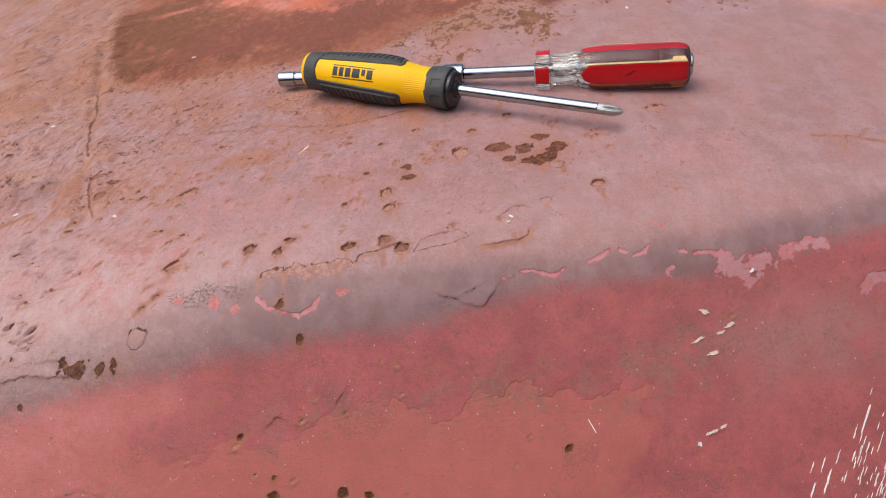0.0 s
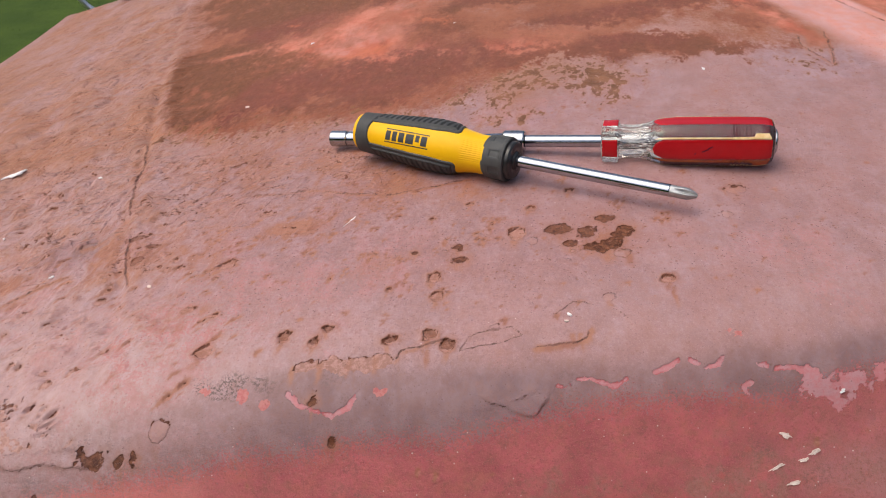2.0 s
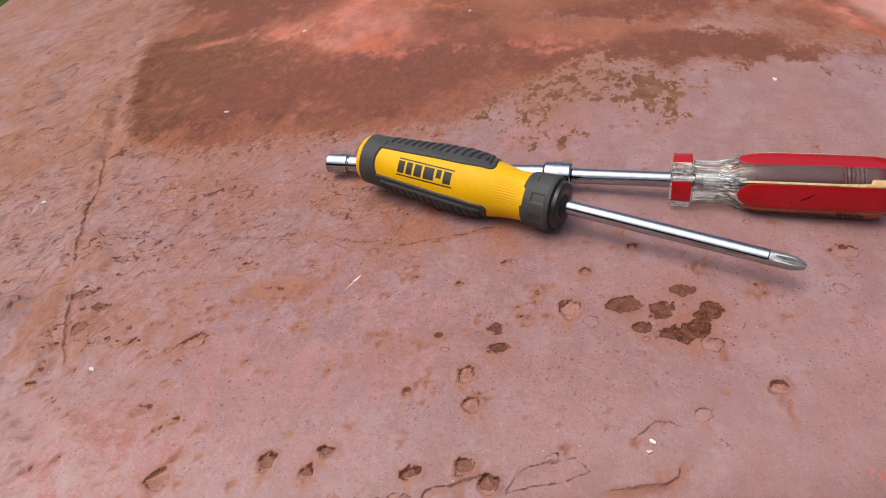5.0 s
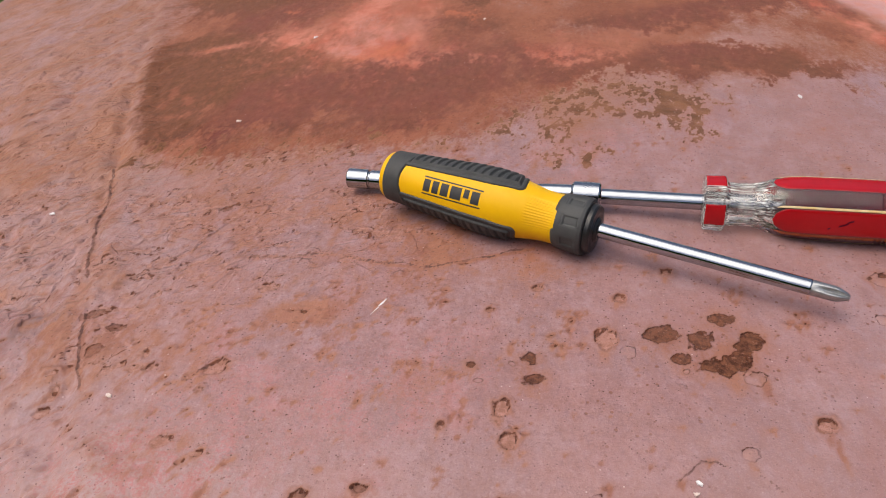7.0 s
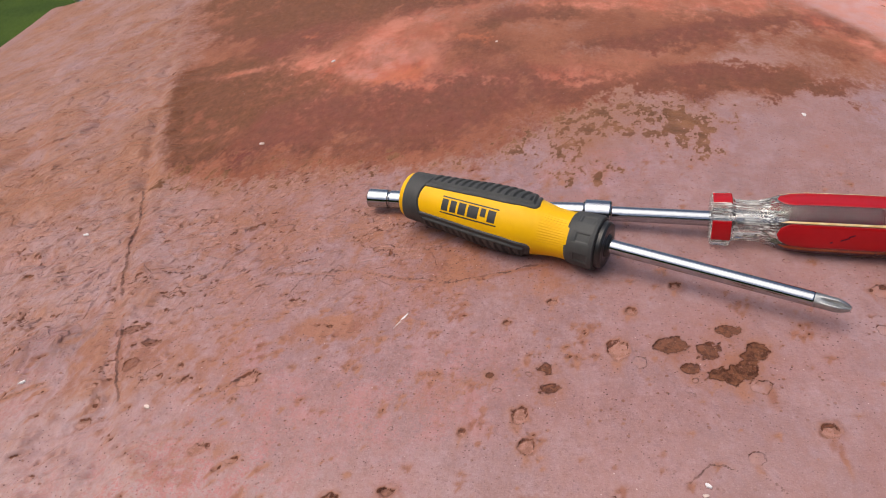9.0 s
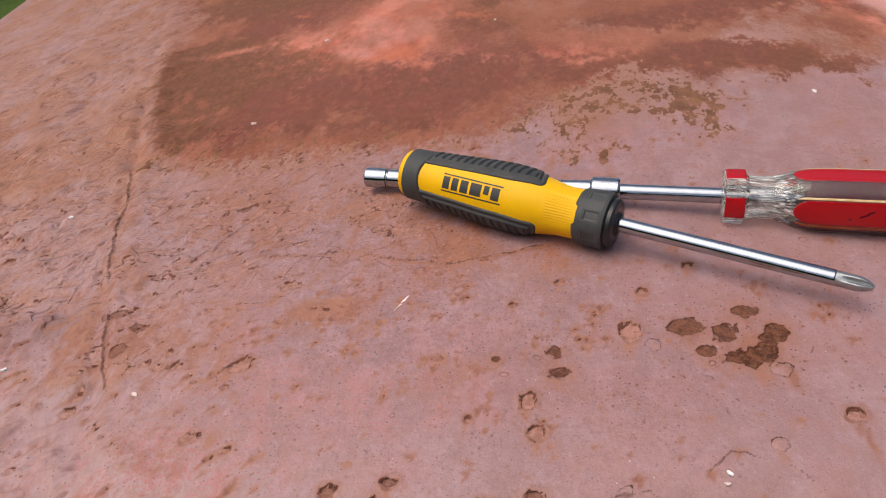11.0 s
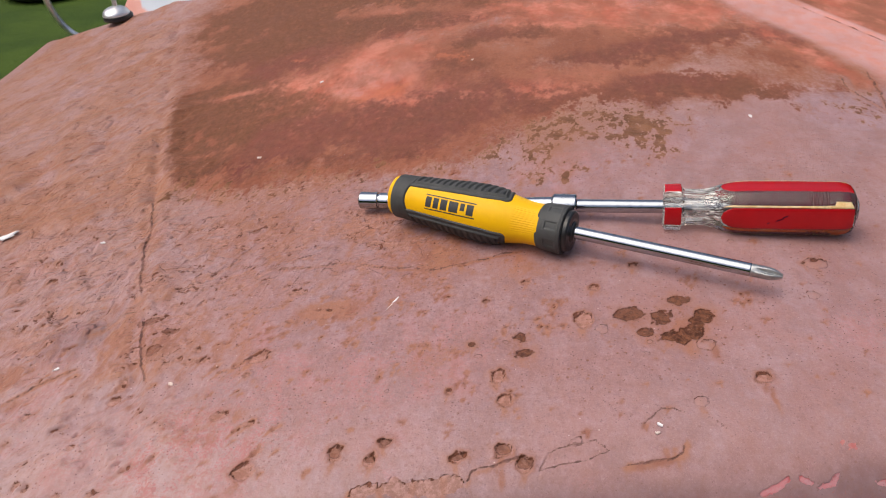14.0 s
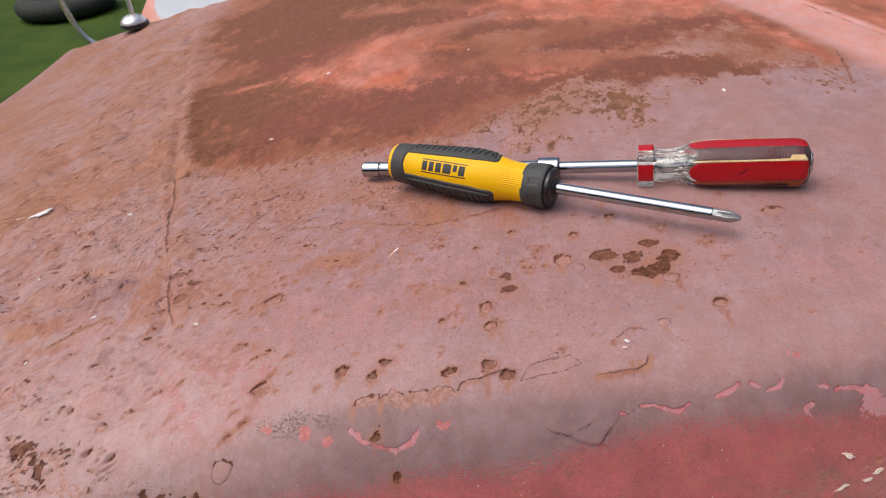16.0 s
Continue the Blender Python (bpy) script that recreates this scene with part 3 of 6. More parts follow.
def gouge(u, s, a, b, turn, seed):
    """A slanting tear: its upper edge's shade painted dark over a hollow, a tan run down its length."""
    w, d = oval(u, s, a, b, turn, seed, 0.45)
    if w is None:
        return
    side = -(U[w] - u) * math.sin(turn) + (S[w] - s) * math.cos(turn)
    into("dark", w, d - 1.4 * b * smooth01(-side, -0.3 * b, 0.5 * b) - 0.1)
    into("peach", w, d - 0.3)
    RELIEF[w] -= 0.9 * smooth01(d, -0.9, 0.5)
    RELIEF[w] += 0.55 * np.exp(-((d + 1.2) / 1.0) ** 2)
    FIELDS["stain"][w] = np.maximum(FIELDS["stain"][w], 0.7 * np.exp(-np.maximum(-d, 0) / 1.6))
    trail(u - 0.3 * a, s, a * 0.5, 2 + 1.8 * a, 0.55, seed, 0.8)


def scab(u, s, a, b, seed, lean=0.1, rag=0.35):
    """A broken blister: torn paint with shade painted along its upper edge, a peach floor, a rusty run below."""
    b = 1.2 * b if lean < 0.5 else b
    w, d = oval(u, s, a, b, 0.25 * math.sin(seed), seed, rag)
    if w is None:
        return
    k = math.hypot(lean, 1)
    t = ((U[w] - u) * lean + (S[w] - s)) / k / b
    into("peach", w, d)
    if lean < 0.5 and s < 0 and u > -140:
        into("rust", w, d - 0.5 - 0.5 * smooth01(-t, 0.0, 0.8) * b)
        FIELDS["fade"][w] = np.maximum(FIELDS["fade"][w], 0.75 * smooth01(d, -1.5, -0.3))
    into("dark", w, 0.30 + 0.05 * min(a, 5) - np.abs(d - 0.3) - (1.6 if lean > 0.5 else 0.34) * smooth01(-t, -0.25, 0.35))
    RELIEF[w] -= 0.5 * smooth01(d, -0.3, 0.6)
    RELIEF[w] += 0.45 * np.exp(-((d + 0.8) / 0.8) ** 2)
    FIELDS["stain"][w] = np.maximum(FIELDS["stain"][w], 0.6 * np.exp(-np.maximum(-d, 0) / (1.5 + 0.3 * a)))
    trail(u - 0.2 * a, s - 0.4 * b, a * 0.7, 2.0 * b + 5, 0.62, seed, lean)
    trail(u + 0.5 * a, s - 0.4 * b, a * 0.3, 2.4 * b + 7, 0.32 * (seed % 2), seed + 2, lean)


def trail(u, s, width, length, amount, seed, lean=0.0):
    """A rusty run, downhill from a spot."""
    w = window(u - lean * length / 2, s - length / 2, length * (0.5 + lean / 2) + width * 3)
    if w[0].start >= w[0].stop or w[1].start >= w[1].stop:
        return
    q = (s - S[w]) / length
    k = np.exp(-((U[w] - u + lean * q * length + fbm(U[w] * 0, S[w], 9, seed, 2) * 2) / width) ** 2) * smooth01(q, -0.15, 0.1) * (1 - smooth01(q, 0.35, 1.05))
    FIELDS["stain"][w] = np.maximum(FIELDS["stain"][w], amount * k)


def blister(u, s, a, b, turn=0.0, lift=0.5, seed=0, rag=0.25):
    """A raised or broken bubble of paint: dark oxide and painted shade under its upper lip, a pale floor."""
    w, d = oval(u, s, a, b, turn, seed, rag)
    if w is None:
        return
    edge_into(w, d)
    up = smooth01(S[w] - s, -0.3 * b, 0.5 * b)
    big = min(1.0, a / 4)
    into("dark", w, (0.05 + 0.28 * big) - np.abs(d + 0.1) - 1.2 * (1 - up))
    RELIEF[w] += lift * smooth01(d, 0, 2.0)
    FIELDS["stain"][w] = np.maximum(FIELDS["stain"][w], 0.3 * big * smooth01(d, -1, 1))
    trail(u, s - b, a * 0.6, b + 8, 0.4 * big, seed)


def chain(points):
    """Signed distance in mm to a line of spots, over a window."""
    pts = np.array(points, float)
    c, r = pts.mean(0), np.ptp(pts, axis=0).max() / 2 + 8
    w = window(c[0], c[1], r)
    best, sign = np.full(U[w].shape, 99.0), np.ones(U[w].shape)
    for p, q in zip(pts[:-1], pts[1:]):
        v = q - p
        t = np.clip(((U[w] - p[0]) * v[0] + (S[w] - p[1]) * v[1]) / (v @ v), 0, 1)
        du, ds = U[w] - p[0] - t * v[0], S[w] - p[1] - t * v[1]
        d = np.sqrt(du * du + ds * ds)
        near = d < best
        best = np.where(near, d, best)
        sign = np.where(near, np.sign(v[0] * ds - v[1] * du + 1e-9), sign)
    return w, best, sign


def crack(points, seed=0, step=0.35, stain=0.45, faint=0.0, bold=0.0, wander=1.0):
    w, d, sg = chain(points)
    jag = fbm(U[w], S[w], 8, seed, 5, 0.7) * 4.5 * wander
    FIELDS["crack"][w] = np.minimum(FIELDS["crack"][w], np.where(d < 5, np.abs(d * sg + jag) + faint - bold, 6.0))
    RELIEF[w] += step * smooth01(d * sg + jag, -0.5, 0.5) * np.exp(-(d / 5) ** 2)
    FIELDS["stain"][w] = np.maximum(FIELDS["stain"][w], stain * np.exp(-((d + np.where(sg < 0, 0, 2)) / 3.0) ** 2))


def flaked(field, points, radius, seed=0, rag=1.5):
    w, d, _ = chain(points)
    v = radius - d + fbm(U[w], S[w], 5, seed, 5, 0.7) * rag * 2.4
    into(field, w, v)
    RELIEF[w] -= 0.18 * smooth01(v, -0.2, 0.4)


def lay_out_wear():
    F = FIELDS
    Q = np.where(S < 60, S, 60 + (S - 60) * 0.55)
    n60, n25, n8 = fbm(U, Q, 60, 1, 5), fbm(U, Q, 25, 2, 4), fbm(U, Q, 8, 3, 4)
    diag = fbm((U + 0.9 * Q) * 0.3, (Q - 0.9 * U) * 1.0, 22, 4, 5)
    # lip band and red front
    top_edge = np.interp(UM, (-290, -110, -28, 50, 130, 250), (-42, -22, -31, -37, -37, -24))[None, :]
    red_edge = np.interp(UM, (-290, -213, -130, -28, 11, 50, 100, 127, 160, 250), (-84, -69, -65, -67, -63, -58, -61, -63, -57, -47))[None, :]
    red_edge = red_edge + n25 * 6 + n8 * 3
    grey_in = smooth01(S, top_edge + 9 + n25 * 6, top_edge - 13 + n25 * 6)
    F["grey"] = 0.75 * np.exp(-(((U + 272) / 40) ** 2 + ((S - 112) / 24) ** 2)) * (0.8 + n25) + grey_in * (0.80 + n60 * 0.5) * np.interp(UM, (-300, -170, -60, 300), (0.32, 0.5, 1.0, 1.0))[None, :]
    F["red"] = smooth01(S, red_edge + 17, red_edge - 15)
    F["warm"] = np.maximum(smooth01(S, -107 + n25 * 26 + n8 * 8, -112 + n25 * 26 + n8 * 8) * smooth01(U + n25 * 60, 120, 60) * (0.9 + n60 * 0.8), 0.85 * smooth01(U + n25 * 40, -120, -200))
    F["bleach"] = np.clip(1.0 * smooth01(U + n25 * 40, -120, -260) + 0.45 * np.exp(-(((U + 190) / 70) ** 2 + ((S - red_edge + 14) / 14) ** 2)), 0, 1)
    F["grime"] = np.clip(np.exp(-((S + 104 - n25 * 22) / 13) ** 2) * (0.85 + n60 * 1.2) * smooth01(U, -170, -110) + 0.8 * np.exp(-(((U - 60) / 50) ** 2 + ((S + 122) / 12) ** 2)) + 0.8 * np.exp(-(((U + 195) / 32) ** 2 + ((S + 120) / 9) ** 2))
                         + 0.5 * np.exp(-(((U - 110) / 60) ** 2 + ((S + 88) / 20) ** 2)), 0, 1)
    F["haze"] = np.clip(np.exp(-(((U - 195) / 62) ** 2 + ((S + 100) / 26) ** 2)) * (1.0 + n25 * 1.4 + n8 * 0.5), 0, 1)
    # pits are thick on the top, thin on the nose
    F["pins"] = 0.35 + 0.65 * smooth01(S, -20, 40) * (1 - smooth01(S, 260, 420))
    F["grainy"] = 0.4 + 0.6 * smooth01(U + n60 * 90, 60, -80)
    F["blush"] = np.clip(np.exp(-(((U + 185) / 62) ** 2 + ((S - 22) / 28) ** 2)) * 1.5 * (0.8 + n25 * 1.2) + 0.7 * np.exp(-(((U + 270) / 40) ** 2 + ((S - 112) / 22) ** 2)) + smooth01(n60, 0.05, 0.35) * 0.5, 0, 1) * (S < 250)
    F["pale"] = np.clip(np.exp(-(((U + 235) / 110) ** 2 + ((S + 12) / 48) ** 2)) * 1.15 + 0.2 * np.exp(-(((U + 20) / 200) ** 2 + ((S + 8) / 25) ** 2)) + 0.7 * np.exp(-(((U + 290) / 70) ** 2 + ((S - 5) / 40) ** 2)) + 0.6 * smooth01(U + 0.3 * S, -130, -210) * smooth01(S, 0, 80), 0, 1) * (0.85 + n25 * 0.6)
    # staining: heavy on the pitted shoulder, in slanting runs
    left = smooth01(U + 0.32 * S, -90, -215) * smooth01(S, -40, 60)
    calm = 1 - 0.55 * smooth01(S, 150, 330)
    F["stain"] = np.clip(left * (0.30 - 0.12 * smooth01(S, 250, 400) + calm * (diag * 0.4 + n25 * 1.2 + n8 * 1.7)), 0, 1)
    F["stain"] = np.maximum(F["stain"], 0.75 * np.exp(-(((U + 222 + 0.33 * (S - 95)) / 26) ** 2)) * smooth01(S, 45, 80) * (1 - smooth01(S, 150, 260)) * (0.7 + n25 * 1.2 + n8 * 1.2))
    F["stain"] *= 1 - 0.55 * smooth01(U + 0.3 * S, -215, -245) * smooth01(S, 5, 40) * (1 - smooth01(S, 170, 260))
    for cu, cs, ru, rs in ((-303, 145, 26, 6), (-315, 90, 34, 11), (-345, 62, 26, 9), (-335, 20, 24, 10), (-360, 185, 22, 9), (-440, 395, 40, 22), (-368, 280, 16, 26), (-470, 420, 30, 14)):
        F["stain"] = np.maximum(F["stain"], np.exp(-(((U - cu - 0.4 * (S - cs)) / ru) ** 2 + ((S - cs) / rs) ** 2)) * (0.8 + n8 * 1.5))
    midst = smooth01(U, 105, -100) * smooth01(S + 0.15 * U, 55, 150) * (1 - smooth01(S, 330, 420))
    F["stain"] = np.maximum(F["stain"], np.clip(midst * (0.25 + n25 * 1.1 + n8 * 1.6), 0, 1))
    F["stain"] = np.maximum(F["stain"], 0.75 * np.exp(-(((U + 133) / 20) ** 2 + ((S - 97) / 13) ** 2)) * (0.8 + n8))
    F["stain"] = np.maximum(F["stain"], 0.6 * smooth01(U, -205, -270) * smooth01(S, -62, -25) * (1 - smooth01(S, 30, 90)) * (0.75 + n25 * 1.4 + n8 * 0.6))
    # rust veil over the back of the hood, soft, with ragged remains of paint along its front
    n12, m60, m25 = fbm(U, Q, 5.2, 5, 4, 0.8), fbm(U, Q, 70, 8, 5), fbm(U, Q, 28, 9, 5)
    WU, WS = U + m60 * 36 + m25 * 30 + n12 * 16, S + n60 * 44 + n25 * 40 + n12 * 28
    g = lambda cu, cs, ru, rs: np.exp(-(((WU - cu) / ru) ** 2 + ((WS - cs) / rs) ** 2))
    gs = lambda cu, cs, ru, rs: np.exp(-(((U - cu) / ru) ** 2 + ((S - cs) / rs) ** 2))
    edge_l = np.interp(SM, (200, 260, 331, 417, 566, 660, 1000), (-235, -272, -302, -326, -370, -400, -500))[:, None] + n8 * 12
    crisp = np.interp(SM, (230, 300, 430, 560, 640), (40, 22, 19, 34, 80))[:, None]
    low = np.interp(UM, (-330, -278, -220, -126, -60, -20, 20, 80, 130, 320), (300, 272, 258, 244, 252, 292, 328, 340, 320, 330))[None, :] + n25 * 30 + n12 * 36
    inside = smooth01(U, edge_l - crisp, edge_l + crisp) * smooth01(S, low - 16, low + 26)
    right = 1 - 0.38 * smooth01(U - 0.1 * (S - 300) + n60 * 60, 60, 130) * (1 - smooth01(S + n25 * 40, 500, 560))
    dark = (1.05 * g(-325, 480, 60, 60) + 1.1 * g(-270, 420, 80, 62) + 1.0 * g(-215, 345, 90, 44) + 0.8 * g(-150, 318, 85, 34) + 0.85 * g(-238, 556, 48, 26) + 0.8 * g(-80, 385, 90, 36) + 0.75 * g(-90, 470, 36, 36) + 0.6 * g(40, 345, 60, 26)
            + 1.35 * g(-300, 640, 90, 46) + 1.2 * g(-335, 790, 120, 80) + 1.35 * g(-150, 640, 90, 34) + 1.3 * g(-220, 850, 150, 80) + 0.8 * g(-25, 545, 42, 24) + 0.7 * g(-60, 760, 120, 60) + 0.5 * g(40, 460, 60, 22))
    blot = (0.85 * g(100, 466, 34, 26) + 1.0 * g(168, 490, 54, 26) + 1.0 * g(222, 497, 36, 24) + 0.9 * g(79, 378, 22, 28) + 1.0 * gs(82, 330, 14, 32) + 0.7 * g(120, 372, 30, 14)
            + 1.3 * g(139, 353, 40, 20) + 1.2 * g(163, 322, 36, 17) + 0.9 * g(190, 303, 24, 13) + 0.6 * gs(56, 540, 5, 50) + 0.5 * gs(80, 600, 30, 4) + 0.5 * g(225, 420, 30, 30))
    clear = 0.3 * g(136, 400, 60, 22) + 0.2 * g(30, 450, 50, 20)
    F["patina"] = np.clip(inside * right * (0.68 + dark * 0.5 + n60 * 0.4 + n25 * 0.3) - clear + blot * (0.85 + n25 * 0.7 + n12 * 0.3), 0, 1)
    F["patina"] *= 1 - smooth01(U - (222 - 0.25 * (S - 574)), -20, 10)
    F["deep"] = np.clip(inside * dark * (1.15 + m25 * 1.5 + n12 * 1.0 + n25 * 0.8) + blot * (0.72 + n25 * 0.8 + n12 * 0.6), 0, 1)
    env = 0.56 * gs(28, 288, 50, 32) + 0.44 * gs(-34, 258, 36, 34) + 0.5 * gs(66, 272, 22, 34) + 0.34 * gs(-6, 218, 30, 12) + 0.28 * gs(-245, 285, 50, 30) + 0.18 * gs(-150, 262, 70, 26) + 0.3 * gs(40, 312, 56, 10) + 0.3 * gs(232, 285, 40, 34)
    env = env - 0.36 * gs(26, 292, 22, 13) - 0.3 * gs(8, 256, 26, 15)
    F["mottle"] = np.clip(0.47 + (n12 * 1.2 + n25 * 0.28 - (0.42 - 0.75 * env)) * 2.4, -0.5, 1.5) * smooth01(env, 0.03, 0.14)
    sal = (1.1 * g(-155, 540, 62, 52) + 1.15 * g(-160, 445, 64, 38) + 0.65 * g(-215, 496, 44, 24) + 0.75 * gs(-300, 488, 36, 9) + 0.6 * g(-110, 395, 60, 24)
           + 1.4 * g(60, 615, 85, 52) + 1.0 * g(140, 565, 80, 40) + 0.5 * g(-60, 600, 60, 22) + 0.8 * g(-180, 715, 36, 18) + 0.5 * g(20, 400, 70, 22) + 0.6 * g(-40, 660, 90, 20))
    F["salmon"] = np.clip(sal * (0.85 + n60 * 0.4 + m25 * 1.0 + n12 * 0.5) + 0.2 * inside * smooth01(n25 + n12 * 0.6, 0.1, 0.5) - 0.5 * blot, 0, 1)
    F["salmon"] = np.maximum(F["salmon"], np.clip((1.15 * gs(118, 580, 72, 52) + 0.8 * gs(50, 620, 60, 40) + 0.7 * gs(-180, 715, 30, 18)) * (0.95 + m25 * 1.2 + n12 * 0.8) - 0.6 * gs(56, 560, 6, 40) - 0.5 * gs(165, 500, 50, 22), 0, 1))
    F["glow"] = np.clip((0.8 * g(-140, 420, 40, 20) + 0.45 * g(-200, 480, 30, 16) + 0.6 * g(-230, 566, 40, 14) + 0.8 * g(-70, 500, 40, 12) + 0.5 * g(60, 610, 60, 24) + 0.7 * gs(-300, 488, 22, 5)) * (0.9 + m25 * 1.4), 0, 1)
    F["maroon"] = np.clip(0.5 + 0.7 * (g(-120, 350, 110, 60) + g(-238, 556, 60, 30) + g(120, 440, 90, 60)) - 0.8 * (g(-290, 420, 70, 80) + g(-300, 760, 130, 100)), 0, 1)
    F["lilac"] = np.clip((0.75 * g(-172, 466, 34, 20) + 0.6 * g(-130, 500, 26, 26) + 0.4 * g(62, 425, 50, 18) + 0.4 * g(140, 400, 40, 18) + 0.5 * g(20, 690, 50, 22)) * (0.9 + n25), 0, 1)
    F["veil"] = np.clip(smooth01(S, 190 - 25 * smooth01(U, 60, -40), 330 - 45 * smooth01(U, 60, -40)) * (0.62 + n60 * 0.5 + n25 * 0.6) * (1 - 0.75 * smooth01(U + n25 * 30, 70, 110) * (1 - smooth01(S + n25 * 30, 270, 330))) * (1 - 0.5 * np.clip(clear, 0, 1)), 0, 1)
    tan_u = np.interp(SM, (150, 264, 420, 660), (-240, -296, -352, -420))[:, None]
    F["veil"] = np.maximum(F["veil"], 0.95 * np.exp(-((U - tan_u) / 36) ** 2) * smooth01(S, 170, 270) * (1 - smooth01(S, 430, 600)) * (0.85 + n25 * 0.8))
    F["veil"] = np.maximum(F["veil"], 0.34 * smooth01(U + 0.33 * S, -150, -215) * smooth01(S, 90, 200) * (0.9 + n25 * 0.8))
    F["veil"] = np.maximum(F["veil"], 0.5 * gs(0, 288, 66, 36) * (0.9 + n25 * 1.4 + n12))
    # seam and pink band
    seam = U - (286 - 0.25 * (S - 562))
    pinkb = U - (222 - 0.25 * (S - 574))
    F["band"] = smooth01(pinkb, -22 + n25 * 14, 12 + n25 * 14) * (0.85 + n25 * 0.5) * smooth01(S, 200, 330)
    RELIEF[:] += 2.5 * smooth01(pinkb, 0, 60) * smooth01(S, 180, 330) - 1.8 * np.exp(-(seam / 3.2) ** 2) * smooth01(S, 150, 260)
    F["rust"] = np.maximum(F["rust"], np.where(S > 200, 0.5 - np.abs(seam) + n8 * 2.4, -6))
    F["stain"] = np.maximum(F["stain"], 0.95 * np.exp(-(seam / 8) ** 2) * (S > 180))
    fringe = np.exp(-((pinkb + 26 + n25 * 20) / 18) ** 2) * smooth01(S, 260, 380)
    F["salmon"] = np.maximum(F["salmon"], fringe * (0.8 + n8))
    F["patina"] = np.maximum(F["patina"], fringe * (0.75 + n25 * 1.5))
    past = smooth01(seam, 3, 14)
    F["patina"] = np.maximum(F["patina"], past * (0.85 + n60))
    F["salmon"] = np.maximum(F["salmon"], past * (0.75 + n25 * 1.5))
    F["band"] = F["band"] * (1 - past)
    # beaten metal of the shoulder, with its crease
    shoulder = smooth01(U + 0.33 * S, -150, -215) * smooth01(S, -45, 10)
    RELIEF[:] += shoulder * smooth01(U, -640, -470) * (diag * 2.4 + n25 * 4.2 + n8 * 1.8 * (1 - 0.7 * smooth01(S, 150, 320))) + n60 * 0.8
    v1, v2 = fbm(U * 0.8, Q * 1.5, 46, 12, 4, 0.5), fbm(U, Q * 1.3, 24, 13, 4, 0.5)
    valley = np.exp(-(v1 / 0.05) ** 2) + 0.7 * np.exp(-(v2 / 0.04) ** 2) * smooth01(n60, -0.2, 0.15)
    far_sh = shoulder * smooth01(S, 60, 160)
    RELIEF[:] += far_sh * smooth01(U, -640, -470) * (3.6 * np.minimum(np.abs(v1), 0.3) / 0.3 + 1.2 * np.minimum(np.abs(v2), 0.2) / 0.2)
    F["stain"] = np.clip(np.maximum(F["stain"] * (1 + 0.1 * far_sh), far_sh * valley * (0.8 + n25 * 1.2)), 0, 1)
    F["dark"] = np.maximum(F["dark"], np.where((far_sh > 0.5) & (n8 > 0.12), 0.55 - np.abs(v1) * 60, -6))
    F["beaten"] = np.clip(np.maximum(shoulder * (0.85 + n60) * (0.3 + 0.7 * smooth01(S, 60, 170)), 0.6 * smooth01(U, -40, -110) * smooth01(S, 95, 135) * (1 - smooth01(S + n25 * 60, 250, 330))), 0, 1)
    crease = U - np.interp(SM, (-60, 68, 148, 264, 660, 930), (-190, -224, -253, -287, -411, -495))[:, None]
    RELIEF[:] += (-1.6 * np.exp(-((crease + 3) / 5) ** 2) + 1.2 * np.exp(-((crease - 9) / 9) ** 2)) * smooth01(S, -40, 40)
    F["speckle"] = np.exp(-(((U + 136) / 17) ** 2 + ((S + 29 + 0.12 * (U + 136)) / 5.5) ** 2)) * (0.85 + n8 * 1.5) + 0.35 * grey_in * smooth01(n25, 0.12, 0.4)


lay_out_wear()


def torn(cu, cs, ru, rs, seed, size=15.0, lift=0.45, reach=14.0):
    """A stretch of loosened paint: ragged plates with dark torn edges over rusty ground."""
    w = window(cu, cs, 1.6 * max(ru, rs))
    mask = np.exp(-(((U[w] - cu) / ru) ** 2 + ((S[w] - cs) / rs) ** 2))
    d = fbm(U[w] + 0.5 * S[w], S[w] * 1.25, size, seed, 5, 0.62) * reach + 5.0 * (0.55 - mask) / 0.55
    on = mask > 0.12
    gate = fbm(U[w], S[w], 9, seed + 5, 3)
    FIELDS["dark"][w] = np.maximum(FIELDS["dark"][w], np.where(on & (gate > -0.02), (0.34 if cs < 100 else 0.40) - np.abs(d + 0.2), -6))
    FIELDS["stain"][w] = np.maximum(FIELDS["stain"][w], mask * 0.85 * smooth01(-d, -1.0, 1.5) * (1 - smooth01(-d, 4, 9)))
    FIELDS["peach"][w] = np.maximum(FIELDS["peach"][w], np.where(on, np.minimum(-d - 0.6, 3.0 + d), -6))
    RELIEF[w] += lift * smooth01(d, -0.5, 0.6) * np.clip(mask * 2, 0, 1)


for n, (cu, cs, ru, rs) in enumerate([(-292, -20, 36, 17), (-255, -30, 26, 14), (-205, 150, 42, 16), (-150, 190, 50, 22), (-232, 205, 28, 22), (-90, 165, 30, 14), (-330, 120, 40, 22),
                                    (-320, 30, 30, 16), (-225, 96, 14, 18), (-400, 330, 40, 26), (-350, 235, 26, 22), (-440, 450, 40, 30), (-175, 250, 40, 14)]):
    torn(cu, cs, ru, rs, 40 + n, size=15.0 if cs < 300 else 24.0, reach=14.0 if cs < 300 else 16.0)
